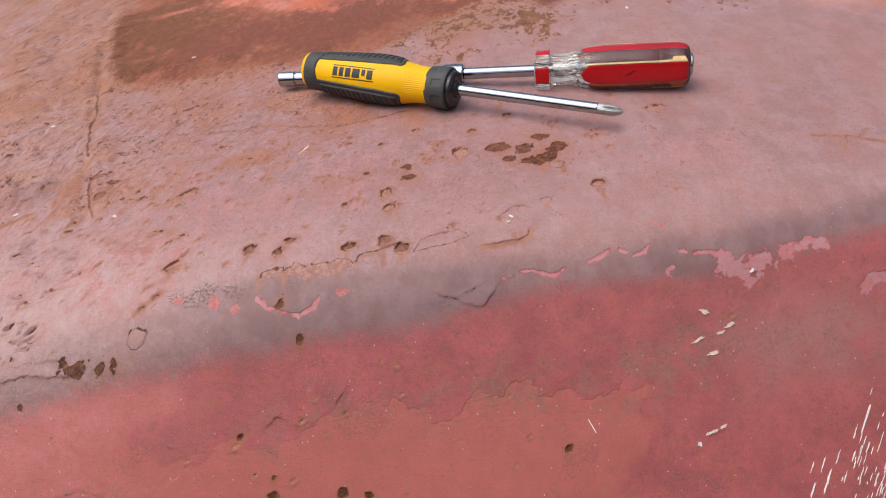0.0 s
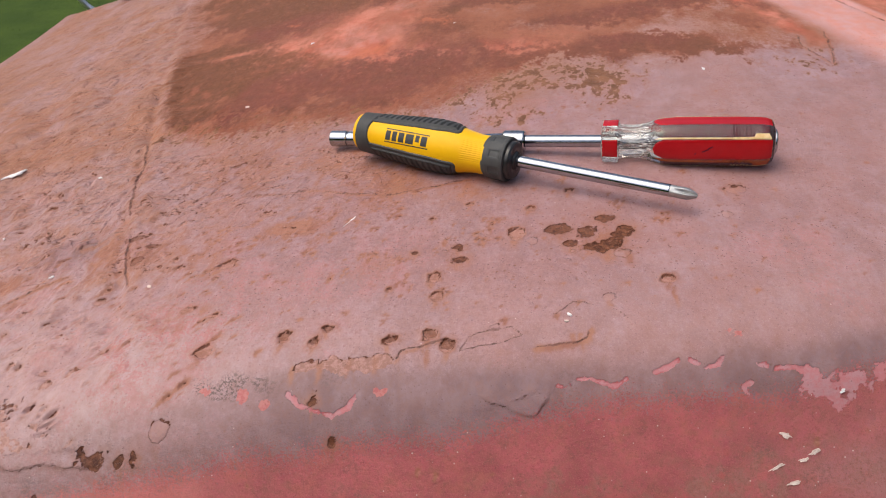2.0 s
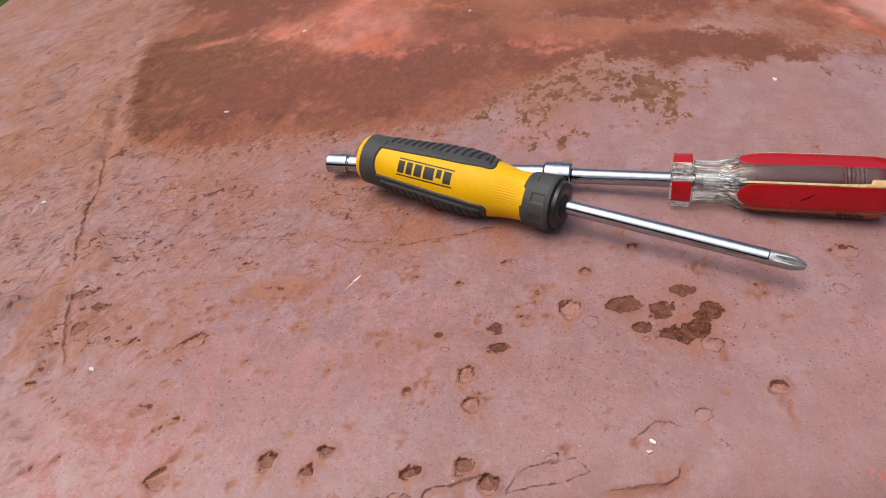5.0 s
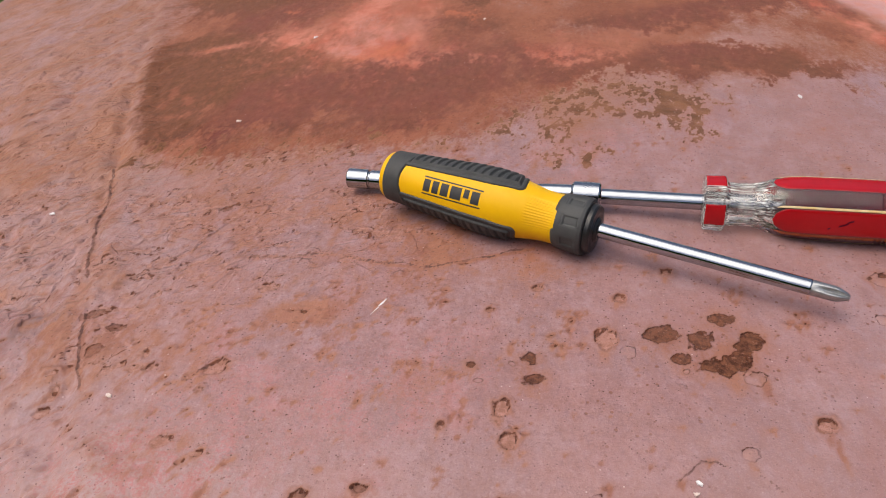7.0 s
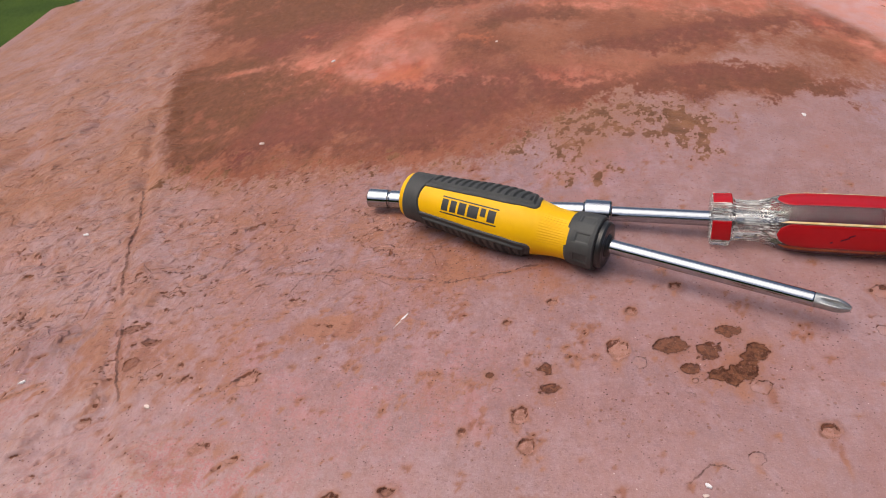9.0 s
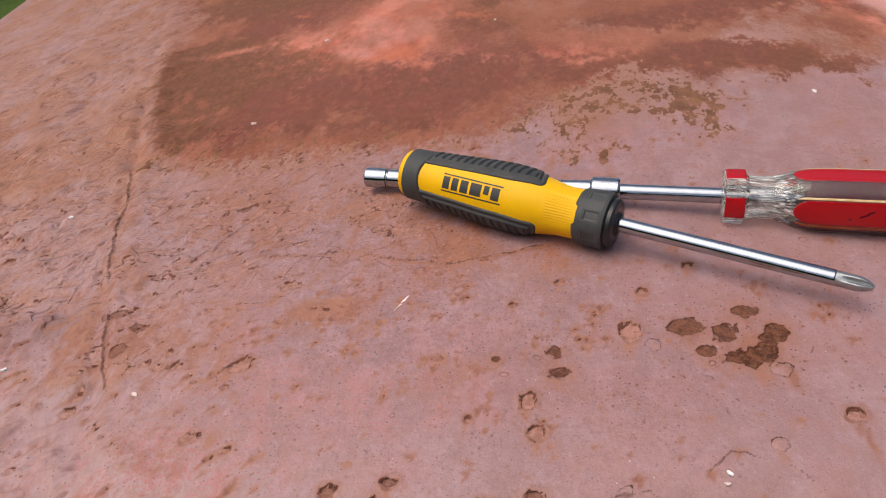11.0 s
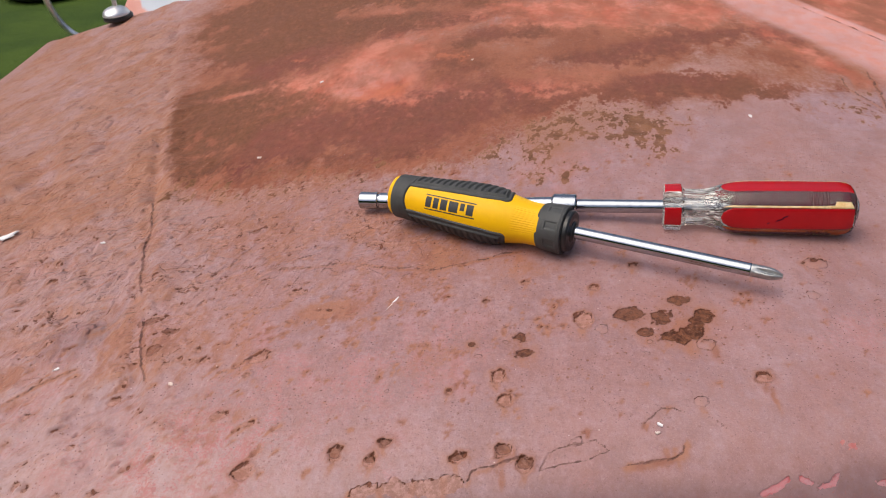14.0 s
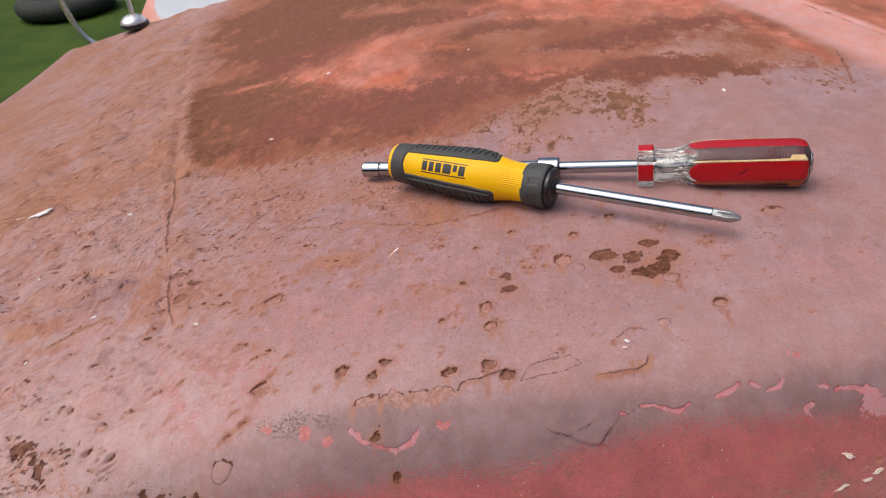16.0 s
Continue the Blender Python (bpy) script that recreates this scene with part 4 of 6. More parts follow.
# soft orange clouds
for n, (cu, cs, ru, rs, k) in enumerate([(-134, 96, 17, 10, 1.4), (-114, 78, 8, 5, 0.7), (-175, 28, 16, 7, 0.75), (-232, 92, 11, 22, 0.9), (-246, 150, 12, 26, 0.7), (-60, 120, 40, 12, 0.5), (-20, 112, 40, 10, 0.5),
                                         (-72, 45, 22, 16, 0.34), (-10, 60, 18, 12, 0.3), (52, 44, 18, 13, 0.85), (-300, 148, 22, 8, 0.8), (-300, 70, 30, 10, 0.6), (-345, 50, 30, 12, 0.7), (-190, 135, 60, 20, 0.5)]):
    w = window(cu, cs, 2.2 * max(ru, rs))
    FIELDS["stain"][w] = np.maximum(FIELDS["stain"][w], k * np.exp(-(((U[w] - cu) / ru) ** 2 + ((S[w] - cs) / rs) ** 2)) * np.clip(0.9 + 1.8 * fbm(U[w], S[w], 9, 90 + n, 4, 0.65), 0, 1.3))

# the spots one can pick out: millimetres across, back from the lip, half-width, half-depth
RUST_TOP = [(24.5, 61.5, 7.0, 5), (30.5, 47, 3.7, 3.1), (50, 69.5, 5.6, 4.4), (39.5, 57.5, 6.4, 5.2),
            (-31, 54, 3.2, 3.6), (-30, 42, 4.6, 3), (-55, 53, 1.9, 1.9),
            (-221, 105, 4.4, 2.6), (-226, 91, 4.2, 4), (-237, 117, 6, 3.4), (-133, 98, 2, 1.6), (122, 90, 1.6, 1.4), (128, 91, 3.4, 2.2), (-199, 200, 4.5, 2.6)]
RUST_SHOULDER = [(-306, -25, 12, 6), (-292, -24, 7, 3), (-320, -28, 8, 5), (-291, -15, 5, 2.6), (-271, -12, 5, 5), (-256, -29, 3.2, 6.5), (-262, -20, 3, 2.2), (-246, -19, 2.2, 1.6),
                 (-322, 10, 6, 2.5), (-297, -78, 5.5, 4.4), (-288, -77, 2.6, 2.6), (-284, -104, 2, 2.3), (-266, -110, 2.2, 2.3)]
for n, (u, s, a, b) in enumerate(RUST_SHOULDER):
    rust_spot(u, s, a, b, 0.15 + 0.2 * math.sin(3 * n), 0.7 if s > -70 else 0.18, 0.9, seed=150 + n, lean=0.4, holes=1.0 if s > -70 else 0.0, fade=0.25 if s > -70 else 0.4)
RUST_LIP = [(-197, -55, 4.8, 3.8), (-183, -56, 3, 4), (-203, -51, 2, 3), (-177, -55, 1.4, 4), (-241, -77, 2.3, 4.5),
            (-269, -70, 3.6, 4.4), (-83, -63, 2, 2.6), (-100, -139, 2.6, 2.4), (-65, -144, 2.6, 3), (-52, -148, 2.4, 2.4), (-15, -166, 3.4, 3),
            (-203, -127, 1.8, 2.2), (51, -141, 2.2, 2.2), (-224, -67, 1.3, 2), (-93, -42, 1.6, 2.4), (-115, -106, 1.6, 1.6), (-99, -130, 1.4, 1.4)]
BLISTERS = [(9.5, 53, 3.4, 3.6), (56, 34, 4.4, 3.8), (47, -2.5, 4.4, 3.4), (-9, -16, 3, 2.4), (-165, -46, 5.4, 6.5), (-278, -68, 8, 7), (128, 88, 7, 6), (118, 62, 4, 4), (58, 33, 5, 4)]
w, d, sg = chain([(39, 42), (46, 40), (53, 43), (57, 49), (62, 56)])
v = 4.2 - d + fbm(U[w], S[w], 7, 77, 5, 0.7) * 6.5
into("rust", w, v)
into("dark", w, 0.3 - np.abs(v - 0.1))
RELIEF[w] -= 0.35 * smooth01(v, -0.3, 0.8)
FIELDS["stain"][w] = np.maximum(FIELDS["stain"][w], 0.7 * np.exp(-np.maximum(-v, 0) / 4))
trail(50, 38, 5, 18, 0.7, 3)
trail(60, 34, 3, 20, 0.7, 4)
SCABS = [(-42, 28, 3.6, 3.4), (-39, 12, 3.2, 3.2), (1, 61, 4.6, 5), (9, 87, 2.6, 2.4), (-27, 98, 2.2, 2), (-48, 86, 1.8, 1.6), (32, 103, 2.6, 2.4), (-91, -3, 3.2, 2.4), (-59, -16, 3.4, 2.2), (-40, -16, 4.2, 3),
         (-31, -23, 3.2, 2.8), (-113, -5, 3.4, 3.6), (-97, -11, 2.5, 2.8), (-153, -6, 5, 4), (-65, 22, 1.3, 1.8), (78, 7, 4.0, 3.0)]
SCABS_CREASE = [(-236, 59, 3.2, 2.8), (-235, 116, 5, 5.5), (-209, 79, 3.2, 2), (-201, 75, 3.2, 2.4), (-194, 74, 3.4, 2.4), (-240, 81, 2.6, 2), (-235, 72, 1.6, 1.8), (-200, 84, 2.2, 2.8), (-165, 67, 6.2, 4.6),
                  (-167, 56, 1.6, 1.8), (-224, 129, 4, 2.4), (-210, 126, 2.6, 2.4), (-247, 143, 3, 2), (-155, 120, 5, 3), (-229, 220, 4, 4), (-219, 45, 2, 2.6), (-244, 29, 2.2, 2), (-173, 31, 4.6, 3.4), (-157, 22, 2.4, 2)]
SCABS_SHOULDER = [(-333, 282, 4, 3), (-318, 231, 3.4, 2.6), (-302, 207, 3, 2.6), (-330, 307, 3.4, 3), (-332, 207, 3, 2.4), (-322, 180, 3.4, 2.6), (-308, 145, 4, 2), (-290, 142, 4, 2), (-311, 259, 3.6, 2.6), (-345, 330, 4, 2.6),
                  (-280, 58, 3, 2.2), (-296, 40, 2.6, 2), (-262, 12, 2.6, 2.2), (-240, 2, 2.8, 2.4), (-276, 22, 2.4, 2), (-308, 62, 3, 2.2), (-232, -10, 2.8, 2.6), (-222, -4, 2.4, 3), (-310, 24, 3, 2)]
for n, (u, s, a, b) in enumerate(RUST_TOP):
    rust_spot(u, s, a, b, 0.2 * math.sin(5 * n), 0.3 if n < 2 else 0.48, 0.9, seed=20 + n, holes=0.0 if n < 2 else 1.1 if n == 2 else 0.4, fade=0.85 if u < -190 else 0.3 if u < -150 else 0.22)
for n, (u, s, a, b) in enumerate(RUST_LIP):
    rust_spot(u, s, a, b, 0.2 * math.sin(3 * n), 0.95 if s > -60 else 0.2, 0.8, seed=60 + n, holes=1.5 if s > -60 else 0.0, fade=0.15 if s > -60 else 0.4)
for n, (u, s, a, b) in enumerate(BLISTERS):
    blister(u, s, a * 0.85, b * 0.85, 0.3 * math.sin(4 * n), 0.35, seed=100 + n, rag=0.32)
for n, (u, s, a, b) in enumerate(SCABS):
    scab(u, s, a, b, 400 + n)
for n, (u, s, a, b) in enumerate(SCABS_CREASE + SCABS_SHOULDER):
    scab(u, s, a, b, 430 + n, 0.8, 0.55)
# peeled strip with a peach-coloured ground, and the long crack beside it
w, d, sg = chain([(-101, -26), (-88, -25), (-74, -28), (-60, -28)])
v = 3.6 - d + fbm(U[w], S[w], 7, 131, 4, 0.6) * 5.5
into("peach", w, v)
# darker along its upper side
into("dark", w, 0.32 - np.abs(v - 0.2) - 2 * (sg < 0))
RELIEF[w] -= 0.3 * smooth01(v, -0.3, 0.5)
trail(79, 1, 1.6, 20, 0.85, 5)
for u in (-104, -92, -78, -66, -40, 28, 33):
    trail(u, -24, 1.8, 14, 0.7, int(u) & 15)
crack([(-316, -35), (-304, -35), (-286, -40), (-271, -44), (-255, -48), (-235, -51), (-220, -53), (-199, -57)], 1, 0.7, 0.6)
crack([(-270, -39), (-246, -43), (-220, -47), (-207, -48)], 18, 0.3, 0.2, 0.25)
crack([(-278, -47), (-261, -52)], 19, 0.3, 0.3, 0.1)
crack([(-171, 66), (-168, 69), (-164, 74), (-158, 67)], 20, 0.4, 0.8)
crack([(-315, 144), (-304, 147), (-290, 146)], 21, 0.5, 0.8)
crack([(-213, 156), (-205, 161), (-201, 168), (-205, 171), (-219, 178)], 22, 0.4, 0.9)
crack([(-166, 145), (-158, 146)], 23, 0.4, 0.8)
crack([(-380, 500), (-362, 470), (-343, 445)], 24, 0.6, 0.6)
crack([(-441, 789), (-432, 733)], 25, 1.2, 0.5)
crack([(-163, -125), (-155, -119), (-149, -113), (-148, -106), (-140, -104), (-131, -106)], 26, 0.1, 0.1, 0.3)
crack([(-129, -111), (-118, -114), (-104, -107), (-96, -100)], 27, 0.1, 0.0, 0.4)
crack([(-98, -101), (-92, -98), (-86, -106)], 28, 0.2, 0.0, 0.25)
crack([(-55, -27), (-53, -23), (-47, -23), (-40, -21), (-32, -20), (-29, -24)], 2, 0.35, 0.6, bold=0.15, wander=0.5)
crack([(-318, -38), (-300, -36), (-280, -34), (-262, -36)], 15, 0.5, 0.7)
crack([(-300, -16), (-282, -12), (-268, -18)], 16, 0.5, 0.6)
crack([(-300, 70), (-285, 82), (-268, 88)], 17, 0.6, 0.8)
crack([(-25, -27), (-21, -20), (-13.5, -18), (-0.6, -17), (4.6, -22), (-5.6, -25), (-15, -25.5), (-25, -27)], 3, 0.3, 0.15, bold=0.05, wander=0.45)
crack([(12, -29.5), (19, -29.5), (25, -29), (31, -28.7), (35, -27), (36, -24)], 4, 0.35, 0.95, bold=0.1, wander=0.5)
crack([(20, -11), (25, -8), (29.6, -4.5), (34.4, -4.5), (38.5, -8)], 6, 0.25, 0.1, bold=0.05, wander=0.6)
crack([(48, -12), (53, -15), (55, -19)], 32, 0.2, 0.1, wander=0.8)
crack([(-223, 68), (-231, 85), (-235, 96), (-241, 118)], 7, 1.2, 0.9, bold=0.25, wander=0.4)
crack([(-252, 146), (-260, 168), (-269, 198), (-275, 219), (-284, 250), (-290, 268)], 8, 1.3, 0.8, bold=0.25, wander=0.4)
crack([(212, 32), (231, 27), (250, 17)], 9, 0.4, 0.8)
crack([(231, 27), (224, 12)], 10, 0.3, 0.5)
crack([(238, 25), (246, 34)], 11, 0.3, 0.5)
crack([(-12, -52), (-6, -55), (-0.4, -59), (5.7, -62), (11, -61.6), (14.7, -56.6)], 12, 0.6, 0.0, 0.05, wander=0.5)
crack([(2, -54), (7, -52)], 29, 0.3, 0.0, 0.1)
crack([(-170, 147), (-161, 146), (-150, 143), (-128, 141), (-106, 131), (-95, 126), (-82, 122), (-60, 124), (-25, 130)], 13, 0.4, 0.9, bold=0.1)
crack([(-120, 158), (-95, 152), (-60, 150), (-38, 146)], 30, 0.3, 0.7, 0.1)
crack([(265, 360), (258, 315), (249, 279)], 14, 0.4, 0.8, bold=0.4)
crack([(240, 352), (236, 325), (246, 282)], 31, 0.3, 0.6, bold=0.2)
for p in [[(-105, -38), (-100, -44), (-95, -46), (-83, -51), (-76, -48), (-73, -42)], [(21, -49), (24, -50), (28, -48)], [(30, -47), (36, -47), (42, -50), (48, -52), (52, -49)], [(66, -47), (72, -45), (76, -43)],
          [(82, -43), (86, -45)], [(89, -47), (95, -46), (97, -43)], [(112, -47), (117, -49)], [(121, -50), (133, -51)], [(108, -61), (106, -58), (109, -56)]]:
    flaked("pink", p, 1.0, int(p[0][0]) & 31, 0.9)
flaked("pink", [(136, -58), (146, -60), (158, -58)], 5.0, 3, 5.0)
flaked("pink", [(148, -66), (151, -68)], 3.5, 13, 3.0)
flaked("pink", [(168, -57), (178, -53), (190, -52)], 2.6, 14, 3.5)
flaked("pink", [(213, -80), (216, -75), (224, -74)], 3.4, 9, 2.0)
for u, s, r in ((-127, -35, 3.6), (-116, -41, 2.2), (-63, -42, 2.6), (103, -31, 2.4), (-250, -62, 4.0), (-146, -30, 1.4)):
    flaked("coral", [(u, s), (u + 1, s - 1)], r * 0.85, int(r * 7) + 3, 2.0)

# short dirt-filled folds over the beaten shoulder
rnd = random.Random(23)
for n in range(70):
    s = rnd.uniform(110, 520)
    u = rnd.uniform(-240 - 0.36 * s - 60, -215 - 0.27 * s)
    ln, a = rnd.uniform(6, 24), rnd.gauss(0.55, 0.35)
    c, k = math.cos(a) * ln / 2, math.sin(a) * ln / 2
    crack([(u - c, s - k), (u - 0.2 * c, s - 0.1 * k + rnd.gauss(0, 1.5)), (u + 0.4 * c, s + 0.6 * k), (u + c, s + k)], 600 + n, rnd.uniform(0.5, 1.2), rnd.uniform(0.5, 0.9), rnd.choice((0.05, 0.2, 0.3, 0.4)))
for n in range(18):
    s = rnd.uniform(95, 240)
    u = rnd.uniform(-235, -40)
    ln, a = rnd.uniform(5, 16), rnd.gauss(0.2, 0.4)
    c, k = math.cos(a) * ln / 2, math.sin(a) * ln / 2
    crack([(u - c, s - k), (u, s + rnd.gauss(0, 1.5)), (u + c, s + k)], 760 + n, 0.35, rnd.uniform(0.5, 0.85), rnd.choice((0.05, 0.2, 0.3)))
flaked("peach", [(-170, 186), (-160, 179), (-145, 173), (-131, 168)], 0.15, 5, 0.15)

# small pits: slanting gouges on the shoulder, dots elsewhere
rnd = random.Random(11)
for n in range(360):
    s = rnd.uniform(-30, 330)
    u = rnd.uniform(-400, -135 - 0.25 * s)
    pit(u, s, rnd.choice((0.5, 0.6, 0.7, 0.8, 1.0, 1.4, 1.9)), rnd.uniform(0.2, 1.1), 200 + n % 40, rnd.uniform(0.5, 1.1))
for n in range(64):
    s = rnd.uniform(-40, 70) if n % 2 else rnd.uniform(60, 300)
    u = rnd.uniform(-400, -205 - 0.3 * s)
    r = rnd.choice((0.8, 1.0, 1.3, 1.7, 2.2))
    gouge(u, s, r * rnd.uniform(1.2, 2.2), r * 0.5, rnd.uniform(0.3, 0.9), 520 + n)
for n in range(26):
    k = n / 26
    for c in range(4):
        pit(-252 - 24 * c - 60 * k + rnd.gauss(0, 2), 130 + 120 * k + rnd.gauss(0, 3), rnd.choice((0.6, 0.8, 1.1, 1.5)), rnd.uniform(0.6, 1.3), 240 + n, 0.6)
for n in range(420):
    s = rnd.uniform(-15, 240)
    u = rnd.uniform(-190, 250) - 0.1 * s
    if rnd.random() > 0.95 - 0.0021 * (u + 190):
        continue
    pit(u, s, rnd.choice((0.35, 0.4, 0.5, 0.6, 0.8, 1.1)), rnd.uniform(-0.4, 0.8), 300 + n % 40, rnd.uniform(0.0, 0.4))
for n in range(70):
    s = rnd.uniform(-48, 70)
    u = rnd.uniform(-335, -190 + 0.3 * s)
    pit(u, s, rnd.choice((0.6, 0.8, 1.0, 1.3, 1.8, 2.4)), rnd.uniform(0.3, 1.1), 220 + n % 40, rnd.uniform(0.6, 1.0))
for n in range(420):
    s = rnd.uniform(80, 250)
    u = rnd.uniform(-230, -60)
    pit(u, s, rnd.choice((0.4, 0.5, 0.6, 0.8, 1.1, 1.5)), rnd.uniform(-0.3, 0.6), 260 + n % 40, 0.4)
# clusters of tiny rust dots
for cu, cs in ((-82, 57), (-76, 55), (-64, 48), (-57, 25), (-95, 42), (-38, 62), (-11, 75), (-14, 69), (-21, 60), (60, 84), (84, 62), (-120, 70), (-110, 110), (30, 120)):
    for n in range(7):
        pit(cu + rnd.gauss(0, 3.5), cs + rnd.gauss(0, 3.5), rnd.choice((0.5, 0.6, 0.8, 1.1)), rnd.uniform(0, 2), 500 + n, 0.2)
for n in range(70):
    u, s = rnd.uniform(-280, 240), rnd.uniform(-185, -72)
    pit(u, s, rnd.choice((0.3, 0.35, 0.45, 0.7)), rnd.uniform(0, 2), 340 + n % 40, 0.0)
for n in range(26):
    u = rnd.uniform(-130, 200)
    blister(u, rnd.uniform(20, 200), rnd.uniform(0.9, 2.0), rnd.uniform(0.8, 1.6), rnd.uniform(0, 3), 0.2, seed=380 + n % 30)

# loose edges of the red coat on the nose
crack([(-152, -103), (-146, -106), (-141, -112), (-146, -117), (-152, -122)], 33, 0.25, 0.0, 0.12, wander=0.6)
crack([(-211, -117), (-209, -125), (-212, -132)], 34, 0.3, 0.0, 0.1, wander=0.6)
crack([(-205, -116), (-196, -115), (-186, -120), (-183, -126)], 35, 0.3, 0.0, 0.2, wander=0.8)
crack([(-66, -98), (-63, -94)], 36, 0.3, 0.0, -0.1, bold=0.1, wander=0.3)
crack([(-100, -102), (-96, -99), (-92, -103)], 37, 0.3, 0.0, 0.1, wander=0.6)
for u, s, r in ((-118, -110, 1.1), (-84, -104, 0.9), (-62, -104, 0.8), (-90, -133, 0.9), (-142, -112, 0.7), (-132, -140, 0.7)):
    pit(u, s, r, 0.4, int(-u), 0.0)

# small orange blooms round pinholes
for n in range(190):
    s = rnd.uniform(-10, 130)
    u = rnd.gauss(-75, 55) if n % 4 else rnd.uniform(-190, 240)
    r = rnd.choice((0.5, 0.6, 0.8, 1.1, 1.5))
    w = window(u, s, 4 * r)
    d = np.hypot(U[w] - u, S[w] - s + 0.3 * r) + fbm(U[w], S[w], 3.0, 700 + n % 30, 3) * r
    FIELDS["stain"][w] = np.maximum(FIELDS["stain"][w], rnd.uniform(0.4, 0.85) * np.exp(-(d / (1.3 * r)) ** 2))
    if n % 6 == 0 and r < 1.2:
        into("dark", w, 0.3 * r - d)
# the pale side of the lip and the beaten shoulder keep their stains thin
FIELDS["stain"] *= 1 - 0.6 * smooth01(U, -150, -230) * (1 - smooth01(S, 30, 90)) - 0.40 * smooth01(S, 95, 130) * (1 - smooth01(S, 230, 300)) * smooth01(U, -80, -140)

truck = tagged(new("truck"), "old pickup truck with faded mauve and red paint, heavily rusted hood", "truck")


def build_hood():
    X, Y, Z = hood_point(U / 1000, S / 1000)
    P = np.stack([X, Y, Z], -1)
    du, ds = np.gradient(P, axis=1), np.gradient(P, axis=0)
    N = np.cross(du, ds)
    N /= np.linalg.norm(N, axis=-1, keepdims=True)
    P = P + N * (RELIEF / 1000)[..., None]
    ob = sheet("hood", P[..., 0], P[..., 1], P[..., 2], M_HOOD, truck, "dented hood in faded mauve paint with rust pits and stains")
    for k, v in FIELDS.items():
        a = ob.data.attributes.new(k, "FLOAT", "POINT")
        a.data.foreach_set("value", np.clip(v, -8, 8).astype(np.float32).ravel())
    return ob


hood = build_hood()


def strip(name, rows, material, parent, label=""):
    """A skin through rows of points."""
    a = np.array(rows, float)
    return sheet(name, a[..., 0], a[..., 1], a[..., 2], material, parent, label)


def plain_fields(ob, red):
    for k in FIELDS:
        v = {"rust": -6, "dark": -6, "pink": -6, "coral": -6, "peach": -6, "edge": -6, "crack": 6, "red": red, "stain": 0.25, "veil": 0.3}.get(k, 0.0)
        a = ob.data.attributes.new(k, "FLOAT", "POINT")
        a.data.foreach_set("value", np.full(len(ob.data.vertices), v, np.float32))


def build_truck_body():
    # fenders that close the hood along its sides, arched over the wheels
    for name, u, out in (("fender", -0.70, -1), ("far_fender", 0.62, 1)):
        s = np.linspace(-0.48, 0.98, 120)
        x, y, z = hood_point(np.full_like(s, u), s)
        foot = np.where(np.abs(y - 0.62) < 0.40, 0.36 + np.sqrt(np.clip(0.40 ** 2 - (y - 0.62) ** 2, 0, 1)), 0.36)
        rows = []
        for k in np.linspace(0, 1, 22):
            a = min(k / 0.35, 1.0) * 1.5
            top = z - 0.05 * (1 - math.cos(a))
            rows.append(np.stack([x + out * 0.05 * math.sin(a), y, top + (np.minimum(foot, top - 0.02) - top) * max(0, k - 0.35) / 0.65], -1))
        plain_fields(strip(name, rows, M_HOOD, truck, "faded mauve fender"), 0.0)
    # nose below the hood
    u = np.linspace(-0.70, 0.62, 40)
    x, y, z = hood_point(u, np.full_like(u, -0.48))
    plain_fields(strip("nose_panel", [np.stack([x, y - 0.03 * math.sin(k * 0.2), z + (0.36 - z) * k / 15], -1) for k in range(16)], M_HOOD, truck, "red nose panel"), 1.0)
    # cab front, behind the hood
    u = np.linspace(-0.65, 0.62, 70)
    rows = []
    for k in np.linspace(0, 1, 16):
        rows.append(np.stack([u + 0.10 * k * (u < -0.3) * ((-0.3 - u) / 0.3), np.full_like(u, 1.315) + 0.30 * k + 0.04 * (u + 0.1) ** 2, crown(u, 1.30) - 0.03 + 0.30 * k], -1))
    cab = strip("cab_front", rows, M_CAB, truck, "pale blue cab front with salmon peeling edges")
    worn = np.array([[np.exp(-k * 14) + np.exp(-(x + 0.65) / 0.02) for x in u] for k in np.linspace(0, 1, 16)])
    a = cab.data.attributes.new("worn", "FLOAT", "POINT")
    a.data.foreach_set("value", np.clip(worn, 0, 1).astype(np.float32).ravel())


build_truck_body()


# ---- side mirror on the cab corner ----
def tube(points, radius, sides=16):
    """A round bar along a smooth line of points."""
    bm = bmesh.new()
    pts = [Vector(p) for p in points]
    fine = []
    for i in range(len(pts) - 1):
        p0, p1, p2, p3 = pts[max(i - 1, 0)], pts[i], pts[i + 1], pts[min(i + 2, len(pts) - 1)]
        for k in range(6):
            t = k / 6
            fine.append(0.5 * ((2 * p1) + (p2 - p0) * t + (2 * p0 - 5 * p1 + 4 * p2 - p3) * t * t + (3 * p1 - p0 - 3 * p2 + p3) * t ** 3))
    fine.append(pts[-1])
    rings, side = [], Vector((0, 1, 0.01))
    for i, p in enumerate(fine):
        d = (fine[min(i + 1, len(fine) - 1)] - fine[max(i - 1, 0)]).normalized()
        e1 = (side - d * side.dot(d)).normalized()
        e2 = d.cross(e1)
        rings.append([bm.verts.new(p + radius * (math.cos(a) * e1 + math.sin(a) * e2)) for a in [2 * math.pi * j / sides for j in range(sides)]])
    for r0, r1 in zip(rings[:-1], rings[1:]):
        for j in range(sides):
            bm.faces.new((r0[j], r0[(j + 1) % sides], r1[(j + 1) % sides], r1[j]))
    bm.faces.new(rings[0][::-1])
    bm.faces.new(rings[-1])
    return bm


